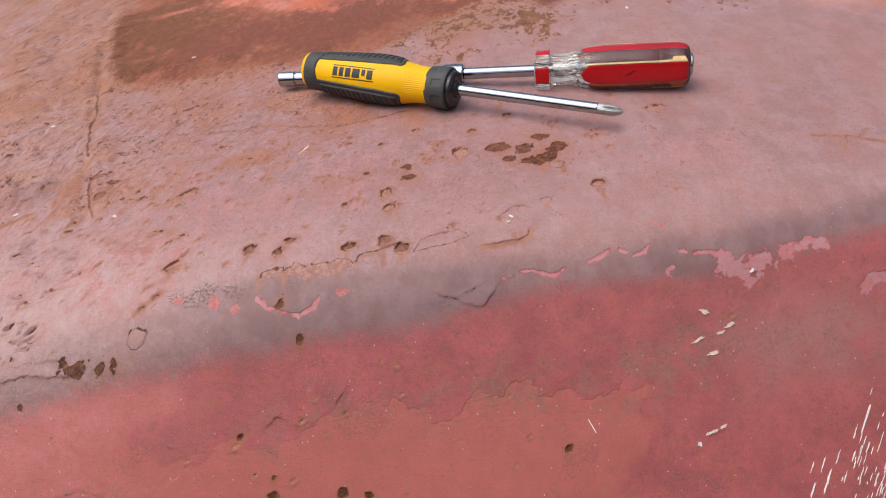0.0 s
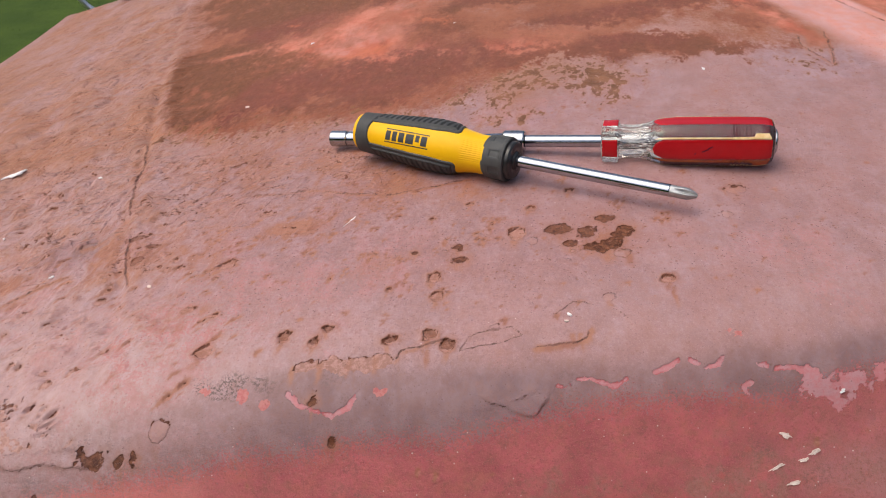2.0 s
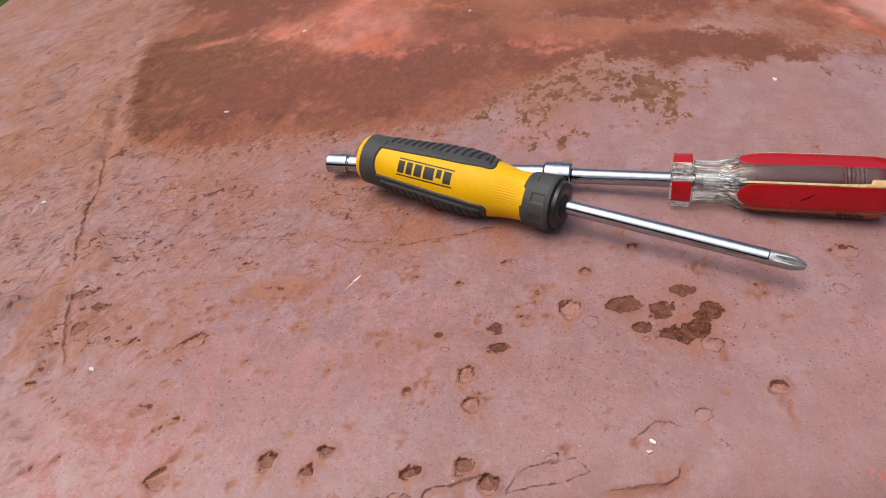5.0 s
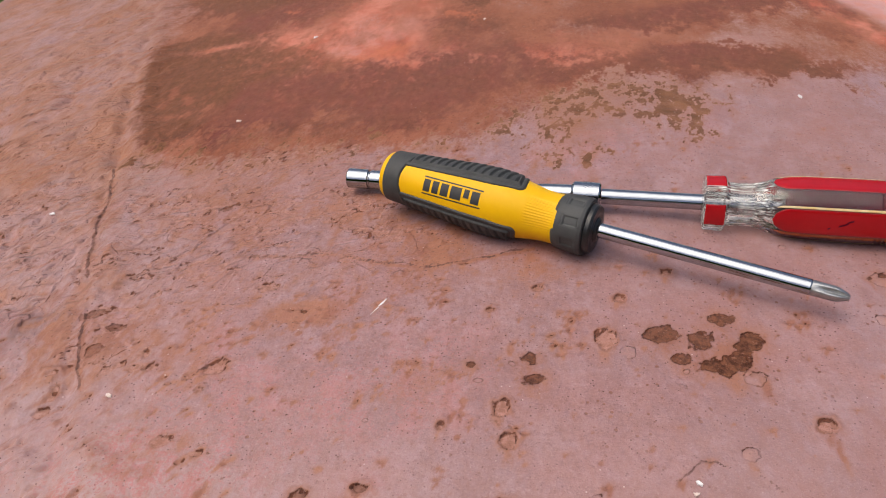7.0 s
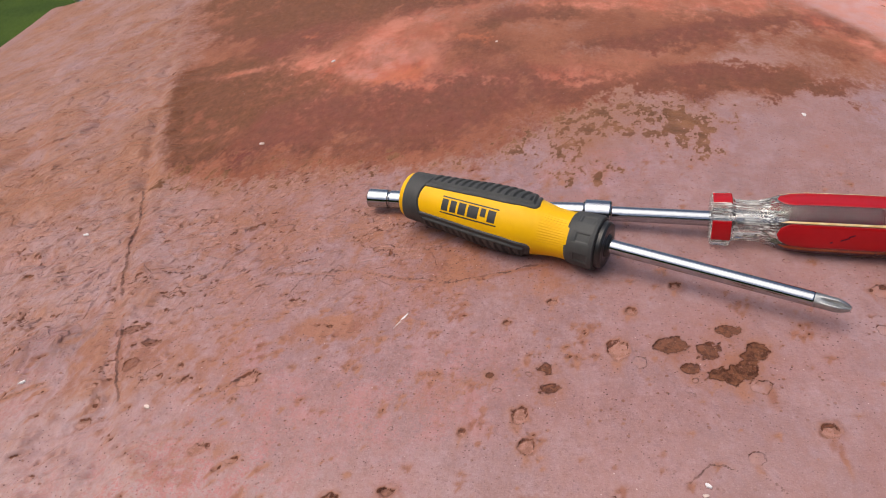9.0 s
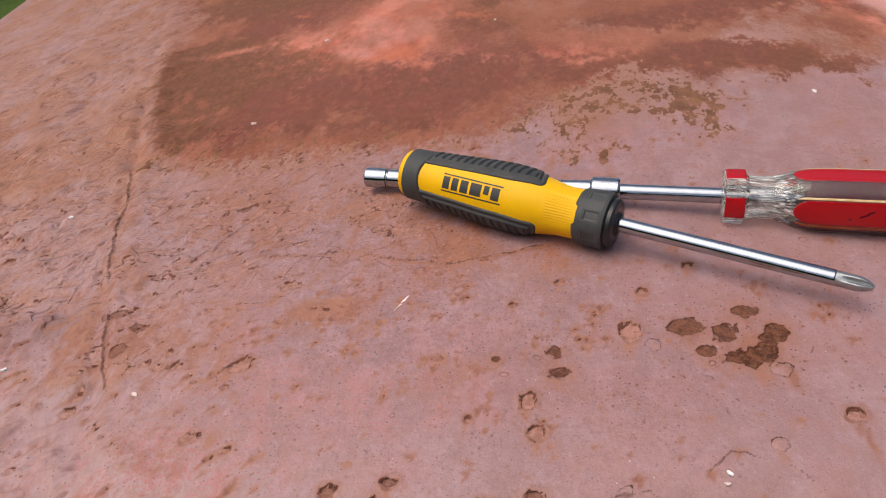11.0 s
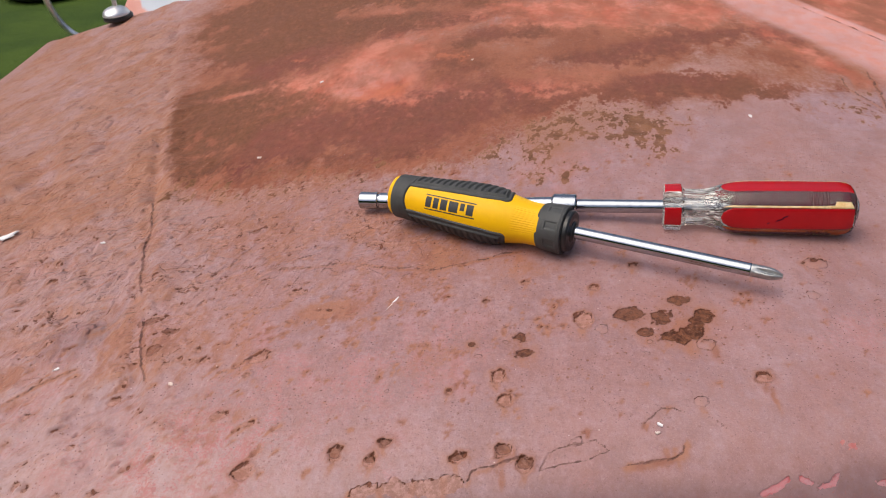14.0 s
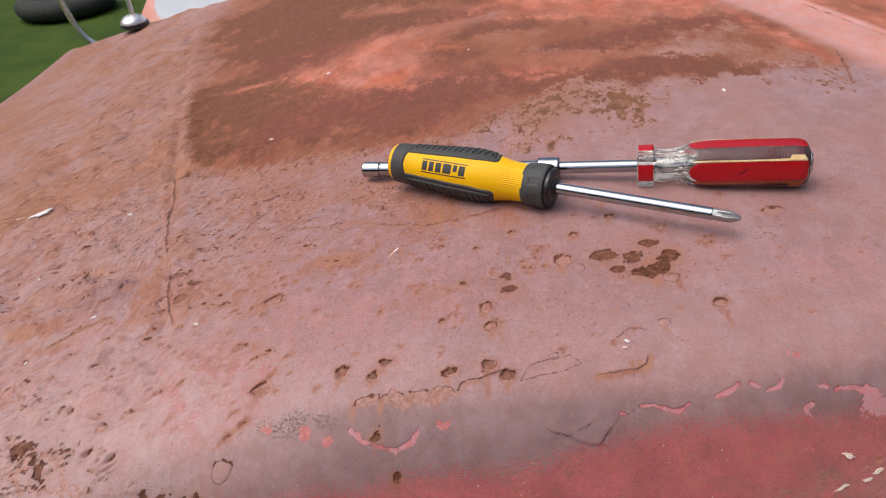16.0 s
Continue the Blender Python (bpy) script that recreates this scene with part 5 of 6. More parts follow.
def lathe(profile, sides=48, shape=None):
    """A solid turned about the x axis from (x, r) pairs; shape(x, r, angle) may bend the radius."""
    bm = bmesh.new()
    rings, dense = [], []
    for (xa, ra), (xb, rb) in zip(profile[:-1], profile[1:]):
        n = math.hypot(xb - xa, rb - ra)
        dense.append((xa, ra))
        if n > 0.0008:
            dense += [(xa + (xb - xa) * k, ra + (rb - ra) * k) for k in (0.00012 / n, 1 - 0.00012 / n)]
    for x, r in dense + [profile[-1]]:
        ring = []
        for j in range(sides):
            a = 2 * math.pi * j / sides
            q = shape(x, r, a) if shape else r
            ring.append(bm.verts.new((x, q * math.cos(a), q * math.sin(a))))
        rings.append(ring)
    for r0, r1 in zip(rings[:-1], rings[1:]):
        for j in range(sides):
            bm.faces.new((r0[j], r1[j], r1[(j + 1) % sides], r0[(j + 1) % sides]))
    bm.faces.new(rings[0])
    bm.faces.new(rings[-1][::-1])
    bmesh.ops.recalc_face_normals(bm, faces=bm.faces)
    return bm


def build_mirror():
    mirror = tagged(new("side_mirror"), "chrome side mirror bracket bolted to the cab corner of the truck", "mirror")
    bm = lathe([(0, 0.004), (0, 0.029), (0.004, 0.031)] + [(0.004 + 0.024 * math.sin(k * 0.157), 0.003 + 0.027 * math.cos(k * 0.157)) for k in range(11)], 40)
    base = part("base", bm, M_SATIN, mirror, "chrome oval base")
    base.matrix_local = pose(-0.605, 1.262, 1.036, 0, -90, 0) @ Matrix.Diagonal((0.46, 0.74, 0.62, 1))
    gasket = part("gasket", lathe([(0, 0.003), (0, 0.030), (0.002, 0.031), (0.005, 0.030), (0.005, 0.003)], 40), M_BLACK, mirror, "dark rubber gasket")
    gasket.matrix_local = pose(-0.603, 1.262, 1.031, 0, -90, 0) @ Matrix.Diagonal((1.2, 0.78, 0.68, 1))
    part("stem", tube([(-0.605, 1.265, 1.046), (-0.610, 1.27, 1.09), (-0.630, 1.28, 1.20), (-0.66, 1.30, 1.34)], 0.0036), M_SATIN, mirror)
    part("arm", tube([(-0.64, 1.36, 0.955), (-0.69, 1.355, 0.965), (-0.727, 1.35, 0.985), (-0.747, 1.345, 1.02), (-0.760, 1.34, 1.09), (-0.785, 1.34, 1.21), (-0.79, 1.34, 1.33)], 0.0052),
         M_SATIN, mirror, "bent chrome arm")


build_mirror()

# ---- lawn ----
def build_ground():
    r = np.concatenate([np.linspace(0.0, 12, 30), np.geomspace(13, 3000, 30)])
    a = np.linspace(0, 2 * math.pi, 73)[:-1]
    Rr, Aa = np.meshgrid(r, a, indexing="ij")
    X, Y = Rr * np.cos(Aa), Rr * np.sin(Aa)
    Z = 0.03 * fbm(X, Y, 3.0, 5, 3) * np.exp(-Rr / 60)
    tagged(sheet("ground", X, Y, Z, M_LAWN, None, "mown green lawn", close_u=True), "mown green lawn round the truck", "ground", kind="structure")


build_ground()


def build_dark_horizon():
    """An unseen ring of dark trees, added so the chrome reflects a dark horizon."""
    a = np.linspace(0, 2 * math.pi, 361)
    rows = []
    for k in np.linspace(0, 1, 12):
        top = 14 + 8 * fbm(a * 20, a * 0, 6.0, 8, 4)
        wob = 5 * fbm(a * 20 + 40 * k, a * 0 + 9 * k, 3.0, 9, 3)
        rows.append(np.stack([(46 + wob - 4 * k) * np.cos(a), (46 + wob - 4 * k) * np.sin(a), top * k - 0.3], -1))
    r = np.array(rows)
    tagged(sheet("backdrop", r[..., 0], r[..., 1], r[..., 2], M_HORIZON, None), "unseen dark green ring of trees, added as a dark horizon for the chrome", "trees", kind="structure")


build_dark_horizon()


# ---- the two tools ----
def along(a, b, elevation):
    """A pose whose x axis runs from a to b, with y turned that many degrees above the level, on the side of the nose."""
    a, b = Vector(a), Vector(b)
    ex = (b - a).normalized()
    side = ex.cross(Vector((0, 0, 1))).normalized()
    up = side.cross(ex)
    ey = math.cos(radians(elevation)) * side + math.sin(radians(elevation)) * up
    m = Matrix((ex, ey, ex.cross(ey))).transposed().to_4x4()
    m.translation = a
    return m


def interp(pairs, x):
    xs, rs = zip(*pairs)
    return np.interp(x, xs, rs)


def smooth_profile(pairs, x, soft=2.0):
    return sum(interp(pairs, x + d) for d in (-soft, -soft / 2, 0, soft / 2, soft)) / 5


GRIP = [(0, 11.0), (3, 12.1), (18, 12.9), (34, 14.1), (50, 15.5), (62, 16.0), (72, 15.4), (82, 13.4), (89, 12.3), (96, 12.1), (102, 12.5)]


def turned(name, xs, phis, radius, material, parent, label="", closed=False, caps=False):
    """A skin of given radius (mm) over lengths xs (mm) and angles phis, about the x axis."""
    Xg, Pg = np.meshgrid(xs, phis, indexing="ij")
    Rg = radius(Xg, Pg)
    ob = sheet(name, Xg / 1000, Rg * np.cos(Pg) / 1000, Rg * np.sin(Pg) / 1000, material, parent, label, close_u=closed)
    return ob


def build_yellow_driver():
    tool = tagged(new("ratcheting_screwdriver"), "yellow and dark grey ratcheting screwdriver with a chrome shaft", "screwdriver", "tools on the hood")
    tool.matrix_world = along((-0.1055, 0.5425, 1.1098), (0.1005, 0.4510, 1.1072), 31)
    # yellow body, with fine ridges along the neck on both faces
    xs = np.concatenate([[0.0], np.linspace(0.05, 3, 10), np.linspace(3.5, 102, 180)])
    phis = np.linspace(0, 2 * math.pi, 361)[:-1]

    def body(x, p):
        r = smooth_profile(GRIP, x) * np.where(x < 0.02, 0.02, np.sqrt(np.clip(1 - ((3.0 - np.minimum(x, 3.0)) / 3.4) ** 2, 0.02, 1)))
        f = np.minimum(np.abs((p + math.pi) % (2 * math.pi) - math.pi), np.abs(p - math.pi))
        zone = smooth01(x, 82, 83.5) * (1 - smooth01(x, 96, 97)) * (1 - smooth01(f, 0.58, 0.66))
        return r - 0.28 * zone * (0.5 + 0.5 * np.cos(p * 60))

    shell = turned("handle_body", xs, phis, body, M_YELLOW, tool, "glossy yellow plastic body", closed=True)

    # dark band round the butt
    def band(x, p):
        t = smooth01(x, 4.2, 5.4) * (1 - smooth01(x, 16.0 - 2.5 * np.cos(2 * p), 17.4 - 2.5 * np.cos(2 * p)))
        return smooth_profile(GRIP, x) - 0.4 + 1.35 * t

    turned("butt_band", np.linspace(4.0, 25, 70), phis[::2], band, M_RUBBER, shell, "dark grey rubber band", closed=True)

    # rubber grips on both sides, each with a rim and a ribbed pad
    def pad(centre):
        def r(x, p):
            base = smooth_profile(GRIP, x)
            arc = np.abs(p - centre) * base
            half = 0.5 * (math.pi - 2 * 0.52) * base - 1.8 * smooth01(x, 60, 80)
            end = 78 - 4.0 * np.cos(centre) - 3.5 * np.sin(p - centre) * math.sin(centre)
            din = np.minimum(half - arc, np.minimum(x - 14, end - x))
            corner = np.hypot(np.maximum(4 - (half - arc), 0), np.maximum(4 - (end - x), 0))
            din = np.where((half - arc < 4) & (end - x < 4), 4 - corner, din)
            body_r = -0.5 + 1.25 * smooth01(din, 0, 1.1)
            rim = -0.6 * np.exp(-((din - 2.9) / 0.5) ** 2)
            ribs = smooth01(din, 4.4, 5.0) * smooth01(np.cos((x + 0.08 * arc) * 2 * math.pi / 4.2), -0.1, 0.35)
            return base + body_r + rim - 1.05 * ribs + 0.5 * smooth01(din, 3.4, 4.2)
        return r

    for c in (math.pi / 2, 3 * math.pi / 2):
        turned("side_grip", np.linspace(12, 86, 260), np.linspace(c - 1.12, c + 1.12, 96), pad(c), M_RUBBER, shell, "dark grey rubber grip with ribs")

    # ratchet collar with sunken finger marks, then the black nose
    def collar(x, p):
        tab = 1.6 * smooth01(np.cos(4 * p), -0.1, 0.35)
        r = np.interp(x, (95, 96.2, 98, 101, 105, 110, 111.6, 112.2), (11.2, 11.6, 13.2, 13.6, 13.9, 14.1, 13.6, 9.0))
        r = np.where(x < 96.6 + tab, np.minimum(r, 11.2), r)
        mark = smooth01(np.cos(8 * p + 0.6), 0.25, 0.45) * smooth01(x, 102.0, 102.9) * (1 - smooth01(x, 108.6, 109.6))
        line = smooth01(np.cos(8 * p + 0.6), 0.0, 0.15) * smooth01(x, 100.6, 101.3) - smooth01(np.cos(8 * p + 0.6), 0.15, 0.3) * smooth01(x, 101.4, 102.0)
        return r - 0.55 * mark - 0.2 * np.clip(line, 0, 1) * (x < 111)

    turned("ratchet_collar", np.linspace(95.2, 112.2, 100), np.linspace(0, 2 * math.pi, 289)[:-1], collar, M_RUBBER, tool, "dark grey ratchet collar", closed=True)
    prof = [(110.0, 10.8), (112.4, 11.9), (114.2, 11.8), (115.2, 11.0), (115.5, 8.0), (115.2, 6.0), (116.4, 5.4), (117.0, 4.6), (117.0, 0.5)]
    part("nose", lathe([(x / 1000, r / 1000) for x, r in prof], 64), M_BLACK, tool, "black plastic nose ring")
    prof = [(116.0, 3.6), (209.5, 3.55), (210.2, 3.4), (210.3, 0.3)]
    shaft = part("shaft", lathe([(x / 1000, r / 1000) for x, r in prof], 48), M_CHROME, tool, "polished chrome shaft")

    # cross-headed bit
    def cross(x, r, a):
        k = min(max((x * 1000 - 211) / 7, 0), 1)
        return r * (1 - 0.6 * k * max(0.0, math.cos(4 * a + 0.9)) ** 0.5)

    prof = [(208.8, 3.5), (210.4, 3.4), (212.6, 3.4), (215.5, 3.4), (219, 3.4), (220.4, 3.2), (222.2, 2.6), (224, 1.8), (225.0, 1.2), (225.3, 0.3)]
    part("bit", lathe([(x / 1000, r / 1000) for x, r in prof], 64, cross), M_BIT, shaft, "dull grey cross-head bit")

    # the maker's mark: two thin lines and a row of plain blocks
    def mark(x0, x1, y0, y1, lift=0.12):
        bm = bmesh.new()
        grid = []
        for x in np.linspace(x0, x1, max(2, int((x1 - x0) / 1.5) + 2)):
            r = float(smooth_profile(GRIP, x)) + lift
            grid.append([bm.verts.new((x / 1000, r * math.cos(y / r) / 1000, r * math.sin(y / r) / 1000)) for y in np.linspace(y0, y1, max(2, int((y1 - y0) / 0.8) + 2))])
        for g0, g1 in zip(grid[:-1], grid[1:]):
            for k in range(len(g0) - 1):
                bm.faces.new((g0[k], g1[k], g1[k + 1], g0[k + 1]))
        bmesh.ops.recalc_face_normals(bm, faces=bm.faces)
        return bm

    part("print_line", mark(28.5, 61.8, 3.9, 4.6), M_PRINT, shell)
    part("print_line", mark(28.5, 61.8, -4.6, -3.9), M_PRINT, shell)
    x = 28.9
    for w, lo, hi in ((4.7, -3.1, 3.1), (4.5, -3.1, 3.1), (5.3, -3.1, 3.1), (7.0, -3.1, 3.1), (3.8, -3.1, 1.2), (5.3, -3.1, 3.1)):
        part("print_block", mark(x, x + w - 0.9, lo, hi), M_PRINT, shell)
        x += w + 0.4


build_yellow_driver()


def build_red_driver():
    tool = tagged(new("socket_driver"), "clear and red acetate socket driver with a chrome extension and socket", "screwdriver", "tools on the hood")
    joint = Vector((0.0055, 0.5345, 1.1036))
    # chrome extension bar and socket, from the joint to the far end
    bar = part("extension_bar", lathe([(x / 1000, r / 1000) for x, r in [(0, 0.5), (0.1, 6.2), (0.9, 6.9), (13.6, 6.9), (14.6, 6.2), (15.0, 5.1), (20, 4.9), (30, 4.4), (34, 4.1),
                                                                        (118, 4.1), (119, 4.1), (119, 0.5)]], 48), M_CHROME, tool, "polished chrome extension bar")
    bar.matrix_world = along(joint, (-0.130, 0.5590, 1.0970), 31)
    length = (joint - Vector((-0.130, 0.5590, 1.0970))).length * 1000
    sock = part("socket", lathe([(x / 1000, r / 1000) for x, r in [(length - 27, 0.5), (length - 27, 4.8), (length - 26, 5.2), (length - 13.6, 5.2), (length - 13.2, 4.5), (length - 12.4, 4.5),
                                                                  (length - 12.0, 5.5), (length - 0.6, 5.5), (length, 5.0), (length - 0.02, 4.0), (length - 7, 3.4), (length - 7, 0.2)]], 48),
                M_CHROME, tool, "chrome socket")
    sock.matrix_world = bar.matrix_world
    # knurl on the collar: small raised studs in rows
    bm = bmesh.new()
    for i in range(5):
        for j in range(26):
            a = 2 * math.pi * (j + 0.5 * (i % 2)) / 26
            bmesh.ops.create_cube(bm, size=1, matrix=Matrix.Rotation(a, 4, "X") @ pose((4.4 + 1.1 * i) / 1000, 0, 0.00690) @ Matrix.Diagonal((0.0006, 0.0009, 0.0003, 1)))
    part("knurl", bm, M_CHROME, bar, smooth=False)
    # handle
    hm = along(joint, (0.1560, 0.5112, 1.1114), 31)
    x0 = 49.5
    shaft = part("shaft", lathe([(x / 1000, r / 1000) for x, r in [(0.2, 0.5), (0.2, 4.0), (x0 + 42, 4.0), (x0 + 42, 0.4)]], 40), M_CHROME, tool, "polished chrome shaft")
    shaft.matrix_world = hm

    PROF = [(0, 11.6), (0.6, 13.0), (1.4, 13.6), (9.6, 13.8), (10.4, 13.2), (10.9, 11.4), (12, 10.6), (17, 10.2), (23, 10.4), (28, 11.7), (33, 13.6), (38, 14.6), (46, 15.2), (70, 15.3), (94, 15.0), (98, 14.4), (101, 13.0), (102, 11.0)]
    CENTRES = [radians(c) for c in (29, 119, 209, 299)]

    def shape_r(x, p):
        base = interp(PROF, x)
        flat = np.zeros_like(p)
        for c in CENTRES:
            d = (p - c + math.pi) % (2 * math.pi) - math.pi
            flat = np.maximum(flat, np.where(np.abs(d) < 0.47, 1 - np.cos(0.47) / np.maximum(np.cos(d), 0.5), 0))
        k = np.where(x < 11, 0.7, smooth01(x, 30, 40))
        flute = 0.18 * (1 - smooth01(x, 28, 36)) * smooth01(x, 11, 14) * np.cos(8 * p)
        groove = smooth01(np.cos((x - 78) * 2 * math.pi / 1.9), -0.2, 0.4) * smooth01(x, 77, 77.6) * (1 - smooth01(x, 88, 88.6)) * (flat < 0.004)
        return base * (1 - 0.75 * k * flat) + flute - 0.75 * groove

    xs = np.concatenate([[0.0, 0.02], np.linspace(0.3, 11.5, 30), np.linspace(12, 76, 66), np.linspace(76.5, 89, 52), np.linspace(90, 102, 20), [102.02]])
    ph = np.linspace(0, 2 * math.pi, 181)[:-1]
    capped = lambda x, p: np.where((x <= 0.001) | (x > 102.01), 4.7, shape_r(x, p))
    body = turned("handle_body", xs + x0, ph, lambda x, p: capped(x - x0, p), M_CLEAR, tool, "scuffed clear acetate handle", closed=True)
    body.matrix_world = hm
    body.visible_shadow = False

    def inlay(c, lo, hi, half, name, tip):
        xx = np.linspace(lo, hi, 60)
        q = np.linspace(-1, 1, 15)
        Xg, Q = np.meshgrid(xx, q, indexing="ij")
        w = half * (np.sqrt(np.clip(1 - ((tip - (Xg - lo)).clip(0) / tip) ** 2, 0.0004, 1)) if tip else 1.0)
        P = c + Q * w
        R = shape_r(Xg, P) + np.where(np.abs(Q) > 0.99, -0.15, 0.14)
        sheet(name, (Xg + x0) / 1000, R * np.cos(P) / 1000, R * np.sin(P) / 1000, M_RED, body, "glossy red inlay")

    # the dark heart that shows through the clear strips, ribbed with them
    core_x = np.concatenate([[38.0, 38.05], np.linspace(40, 76, 10), np.linspace(76.5, 89, 52), [92, 97, 98.0, 98.05]])
    turned("core", core_x + x0, ph, lambda x, p: np.where((x - x0 < 38.01) | (x - x0 > 98.02), 4.3, shape_r(np.clip(x - x0, 40, 97), p) - 0.75), M_WINE, body, "dark wine red core", closed=True)

    # amber light along each clear strip, painted as colour, wider past the ribs
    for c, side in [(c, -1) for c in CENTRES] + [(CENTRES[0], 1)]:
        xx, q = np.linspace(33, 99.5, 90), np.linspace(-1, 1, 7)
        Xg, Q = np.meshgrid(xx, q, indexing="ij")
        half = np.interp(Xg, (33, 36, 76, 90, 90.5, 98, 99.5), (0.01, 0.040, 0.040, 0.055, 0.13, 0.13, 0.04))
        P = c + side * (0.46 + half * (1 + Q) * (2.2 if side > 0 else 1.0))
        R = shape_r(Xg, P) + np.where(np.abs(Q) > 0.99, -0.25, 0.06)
        sheet("strip_glint", (Xg + x0) / 1000, R * np.cos(P) / 1000, R * np.sin(P) / 1000, M_GOLD_GLINT if side < 0 else M_AMBER_GLOW, body, "amber light along the clear strip, painted as colour")
    for c in CENTRES:
        inlay(c, 31.5, 100.2, 0.45, "red_inlay", 8.0)
        inlay(c, 0.9, 10.2, 0.44, "red_inlay", 0)
    # dark scuffs on the face of one inlay
    for k, (xa, xb, off) in enumerate(((60.5, 64.5, 0.09), (63.8, 66.6, -0.06), (56, 57.2, 0.2))):
        bm = bmesh.new()
        rows = [[bm.verts.new(((x0 + x) / 1000, (float(shape_r(np.float64(x), np.float64(p))) + 0.2) * math.cos(p) / 1000, (float(shape_r(np.float64(x), np.float64(p))) + 0.2) * math.sin(p) / 1000))
                 for p in [CENTRES[0] + off - 0.03 * (x - xa) + q for q in (-0.035, 0.0, 0.03)]] for x in np.linspace(xa, xb, 6)]
        for r0, r1 in zip(rows[:-1], rows[1:]):
            for j in (0, 1):
                bm.faces.new((r0[j], r1[j], r1[j + 1], r0[j + 1]))
        part("scuff_mark", bm, M_WINE, body, "dark scuff mark")
    part("end_cap", lathe([((x0 + x) / 1000, r / 1000) for x, r in [(101.4, 0.5), (101.4, 7.5), (103.2, 7.5), (103.9, 6.6), (104.0, 0.3)]], 40), M_CHROME, tool, "steel end cap").matrix_world = hm


build_red_driver()


# ---- loose bits lying on the hood ----
def chip(name, length, width, thick, seed, material, label, category, u, s, turn, group, curl=0.15):
    """A ragged flake with thickness."""
    rr = random.Random(seed)
    n = 14
    bm = bmesh.new()
    rim0, rim1 = [], []
    for k in range(n):
        a = 2 * math.pi * k / n
        f = rr.uniform(0.42, 1.15)
        x, y = length / 2 * math.cos(a) * f, width / 2 * math.sin(a) * f
        z = curl * width * (y / width) ** 2 + curl * 0.3 * length * (x / length) ** 2
        rim0.append(bm.verts.new((x, y, z)))
        rim1.append(bm.verts.new((x * 0.94, y * 0.9, z + thick)))
    bm.faces.new(rim0[::-1])
    bm.faces.new(rim1)
    for k in range(n):
        bm.faces.new((rim0[k], rim0[(k + 1) % n], rim1[(k + 1) % n], rim1[k]))
    ob = part(name, bm, material, None, label, smooth=False)
    tagged(ob, label, category, group)
    i, j = min(np.searchsorted(SM, s), len(SM) - 1), min(np.searchsorted(UM, u), len(UM) - 1)
    ob.matrix_world = hood_frame(u, s, turn, 0.0003 + RELIEF[i, j] / 1000)
    return ob


W = "small white speck of dry paint lying on the rusty hood"
B = "curled beige paint flake clinging to the red nose of the hood"
G1, G2, G3 = "specks on the hood", "flakes on the nose", "white streaks on the nose"
chip("paint_chip", 0.022, 0.0085, 0.0008, 1, M_WHITE, "long white paint chip lying on the rusty shoulder of the hood", "chip", -393, 260, 0.35, G1)
chip("paint_chip", 0.012, 0.002, 0.0006, 2, M_FLAKE, "thin pale paint chip lying on the rusty shoulder of the hood", "chip", -418, 268, -0.1, G1)
chip("wood_sliver", 0.0150, 0.0012, 0.0005, 3, M_WHITE, "thin white wood sliver lying on the mauve hood", "sliver", -98, 96, 0.95, G1)
for n, (u, s, d) in enumerate([(-227, 321, 5), (-208, 478, 5), (145, 282, 5.5), (-206, 60, 4.5), (-307, 222, 4.5), (-278, 90, 3.5), (-66, 478, 4), (-340, 150, 3), (27, -13, 3.4), (25.5, -17, 2.8), (151, -63, 3), (-305, 60, 3)]):
    chip("paint_speck", d / 1000, d * 0.6 / 1000, 0.0007, 10 + n, M_WHITE if n % 3 else M_FLAKE, W, "speck", u, s, n * 0.7, G1)
for n, (u, s, ln, wd, tn) in enumerate([(125, -81, 6.5, 3, -0.5), (121, -95, 9.5, 2, 0.35), (129, -103, 8.5, 2, 0.1), (133, -93, 5, 1.8, 0.2), (138, -90, 6, 2.6, 0.4), (126, -144, 7, 1.9, 0.2), (132, -142, 4.5, 1.8, 0.3)]):
    chip("paint_flake", ln * 1.15 / 1000, wd / 1000, 0.00025, 30 + n, M_FLAKE, B, "flake", u, s, tn, G2, 0.3)
chip("paint_speck", 0.0030, 0.0030, 0.0008, 50, M_WHITE, W, "speck", 119, -149, 0, G1)
rnd = random.Random(5)
streaks = [(213, -134, 4), (209, -149, 22), (203, -155, 9), (193, -167, 11), (187, -178, 15), (185, -169, 10), (179, -181, 11), (206, -165, 10), (202, -172, 5), (219, -147, 3), (216, -153, 4.6), (216, -164, 9), (63, -131, 11)]
streaks += [(212 + rnd.gauss(0, 9), -179 + rnd.gauss(0, 9), rnd.uniform(2, 9)) for _ in range(60)]
for n, (u, s, ln) in enumerate(streaks):
    st = chip("paint_streak", ln / 1000, (rnd.uniform(0.9, 1.6) if n in (1, 4, 6) else rnd.uniform(0.4, 0.9)) / 1000, 0.0002, 60 + n, M_WHITE, "thin white streak of paint on the red nose", "streak", u, s, 1.15 if u > 100 else 1.95, G3, 0.0)


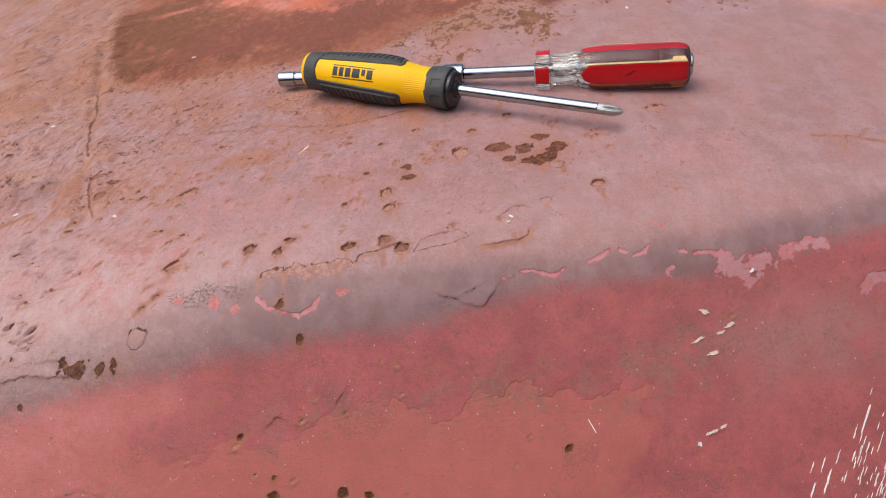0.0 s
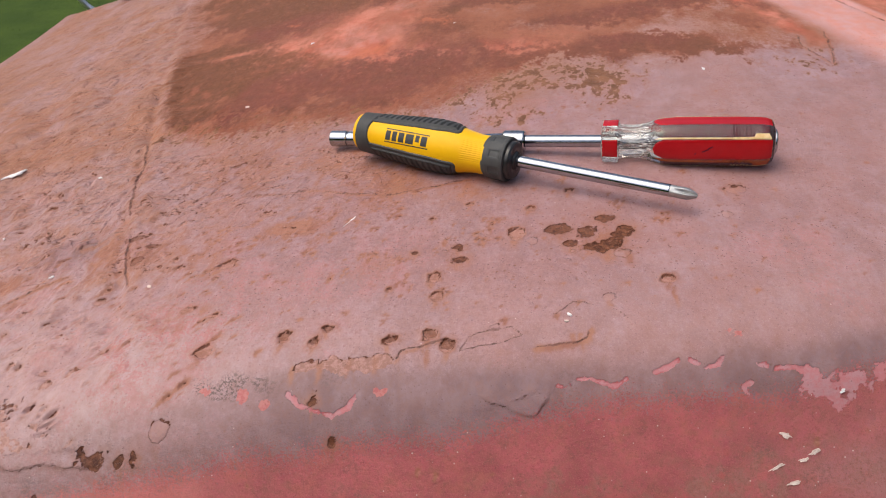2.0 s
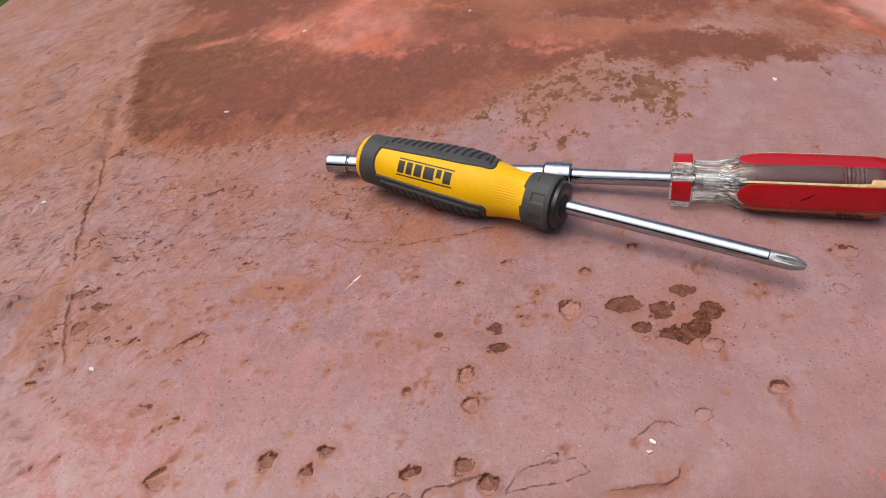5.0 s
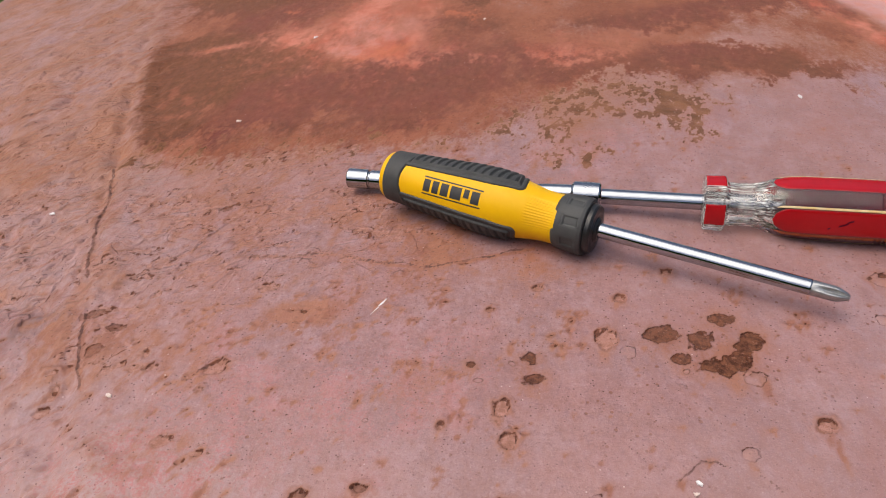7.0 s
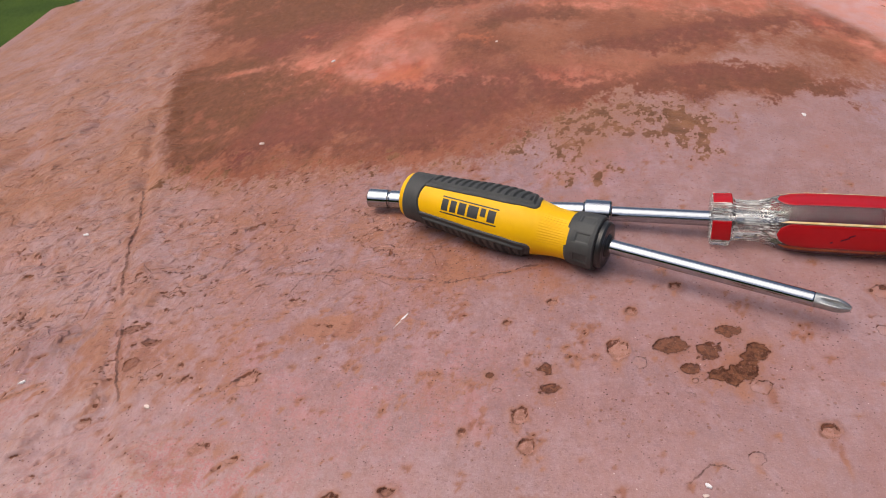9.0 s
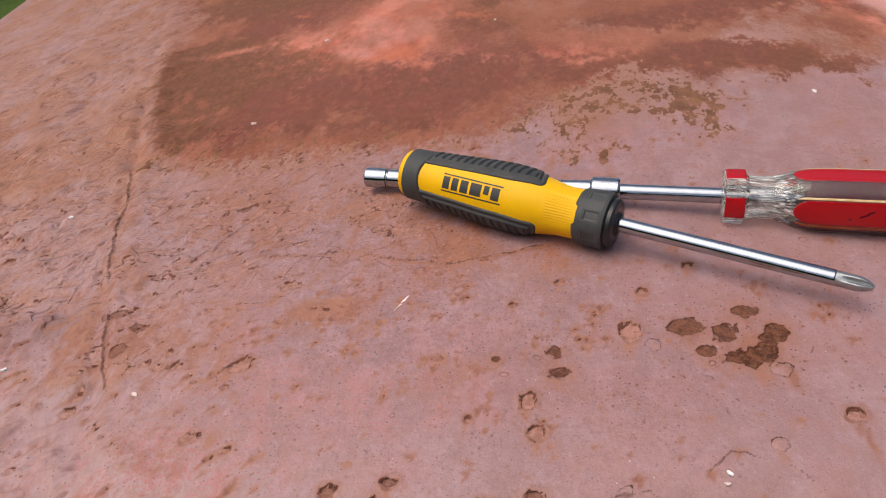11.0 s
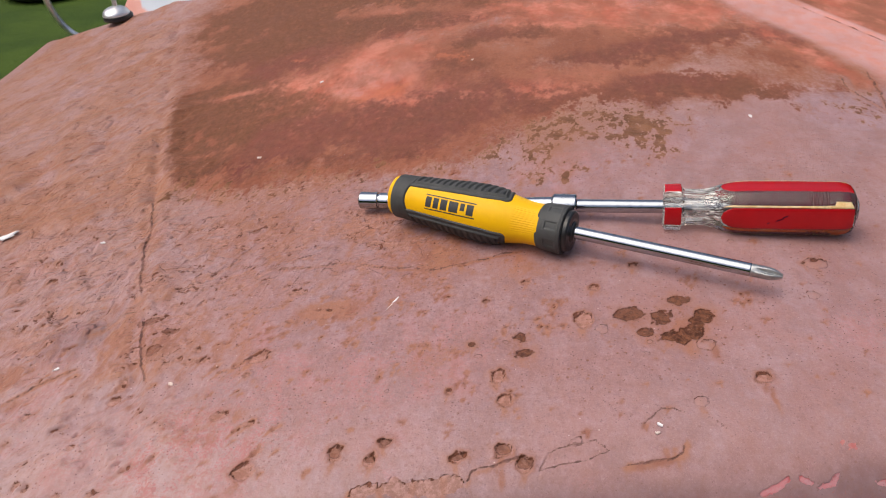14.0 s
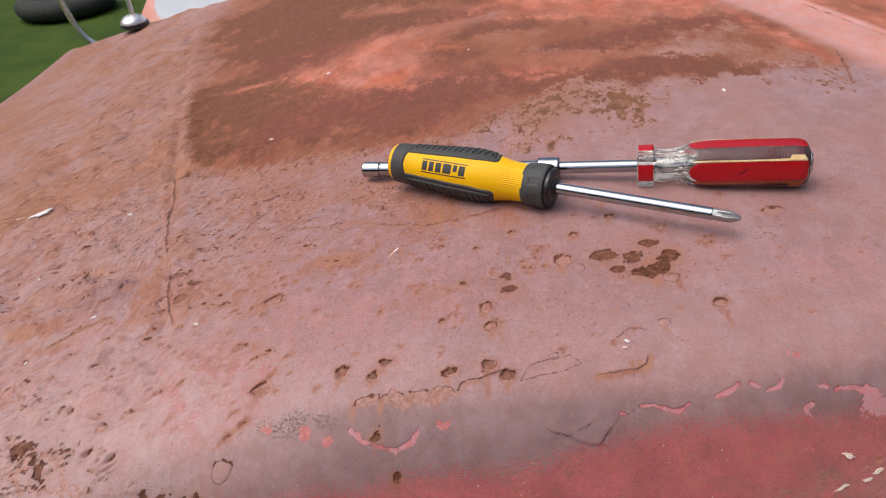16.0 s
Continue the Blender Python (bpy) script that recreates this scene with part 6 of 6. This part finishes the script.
# ---- grass blades where the lawn comes into view, and the wheel standing on it ----
def build_blades():
    rg = np.random.RandomState(3)
    n = 9000
    x, y = rg.uniform(-6.5, -1.2, n), rg.uniform(1.5, 8.5, n)
    h, a, w = rg.uniform(0.006, 0.014, n), rg.uniform(0, 6.28, n), rg.uniform(0.003, 0.006, n)
    lx, ly = rg.normal(0, 0.02, n), rg.normal(0, 0.02, n)
    co = np.empty((n, 3, 3), np.float32)
    co[:, 0] = np.stack([x - w * np.cos(a), y - w * np.sin(a), np.full(n, -0.02)], -1)
    co[:, 1] = np.stack([x + w * np.cos(a), y + w * np.sin(a), np.full(n, -0.02)], -1)
    co[:, 2] = np.stack([x + lx, y + ly, h], -1)
    me = bpy.data.meshes.new("grass")
    me.from_pydata(co.reshape(-1, 3).tolist(), [], np.arange(3 * n).reshape(-1, 3).tolist())
    me.materials.append(M_BLADE)
    tagged(new("grass", me), "short green grass blades of the lawn", "grass", kind="stuff")


build_blades()


def wheel_parts(parent, big, small, width):
    """A tyre and its rim, lying flat about the parent's middle."""
    mid, thick = (big + small) / 2, (big - small) / 2
    prof = [(math.cos(a) * width, mid + math.sin(a) * thick) for a in [2 * math.pi * k / 20 for k in range(21)]]
    bm = bmesh.new()
    rings = [[bm.verts.new((r * math.cos(t), r * math.sin(t), x)) for x, r in prof[:-1]] for t in [2 * math.pi * k / 56 for k in range(56)]]
    for k in range(56):
        r0, r1 = rings[k], rings[(k + 1) % 56]
        for j in range(20):
            bm.faces.new((r0[j], r1[j], r1[(j + 1) % 20], r0[(j + 1) % 20]))
    bmesh.ops.recalc_face_normals(bm, faces=bm.faces)
    tyre = part("tyre", bm, M_TYRE, parent, "worn black tyre")
    bm = lathe([(-0.05, 0.02), (-0.05, small), (0.05, small), (0.04, small * 0.75), (0.0, small * 0.62), (0.0, 0.02)], 40)
    bmesh.ops.rotate(bm, verts=bm.verts, matrix=Matrix.Rotation(-math.pi / 2, 3, "Y"))
    part("rim", bm, M_TYRE, tyre)
    return tyre


def build_wheel():
    wheel = tagged(new("old_wheel"), "dark old wheel lying on the grass beside the truck", "wheel")
    wheel_parts(wheel, 0.36, 0.175, 0.075)
    wheel.matrix_world = pose(-3.30, 5.9, 0.08)


build_wheel()


def build_truck_wheels():
    for x in (-0.60, 0.52):
        wheel_parts(truck, 0.36, 0.20, 0.09).matrix_local = pose(x, 0.62, 0.37, 0, 90, 0)


build_truck_wheels()
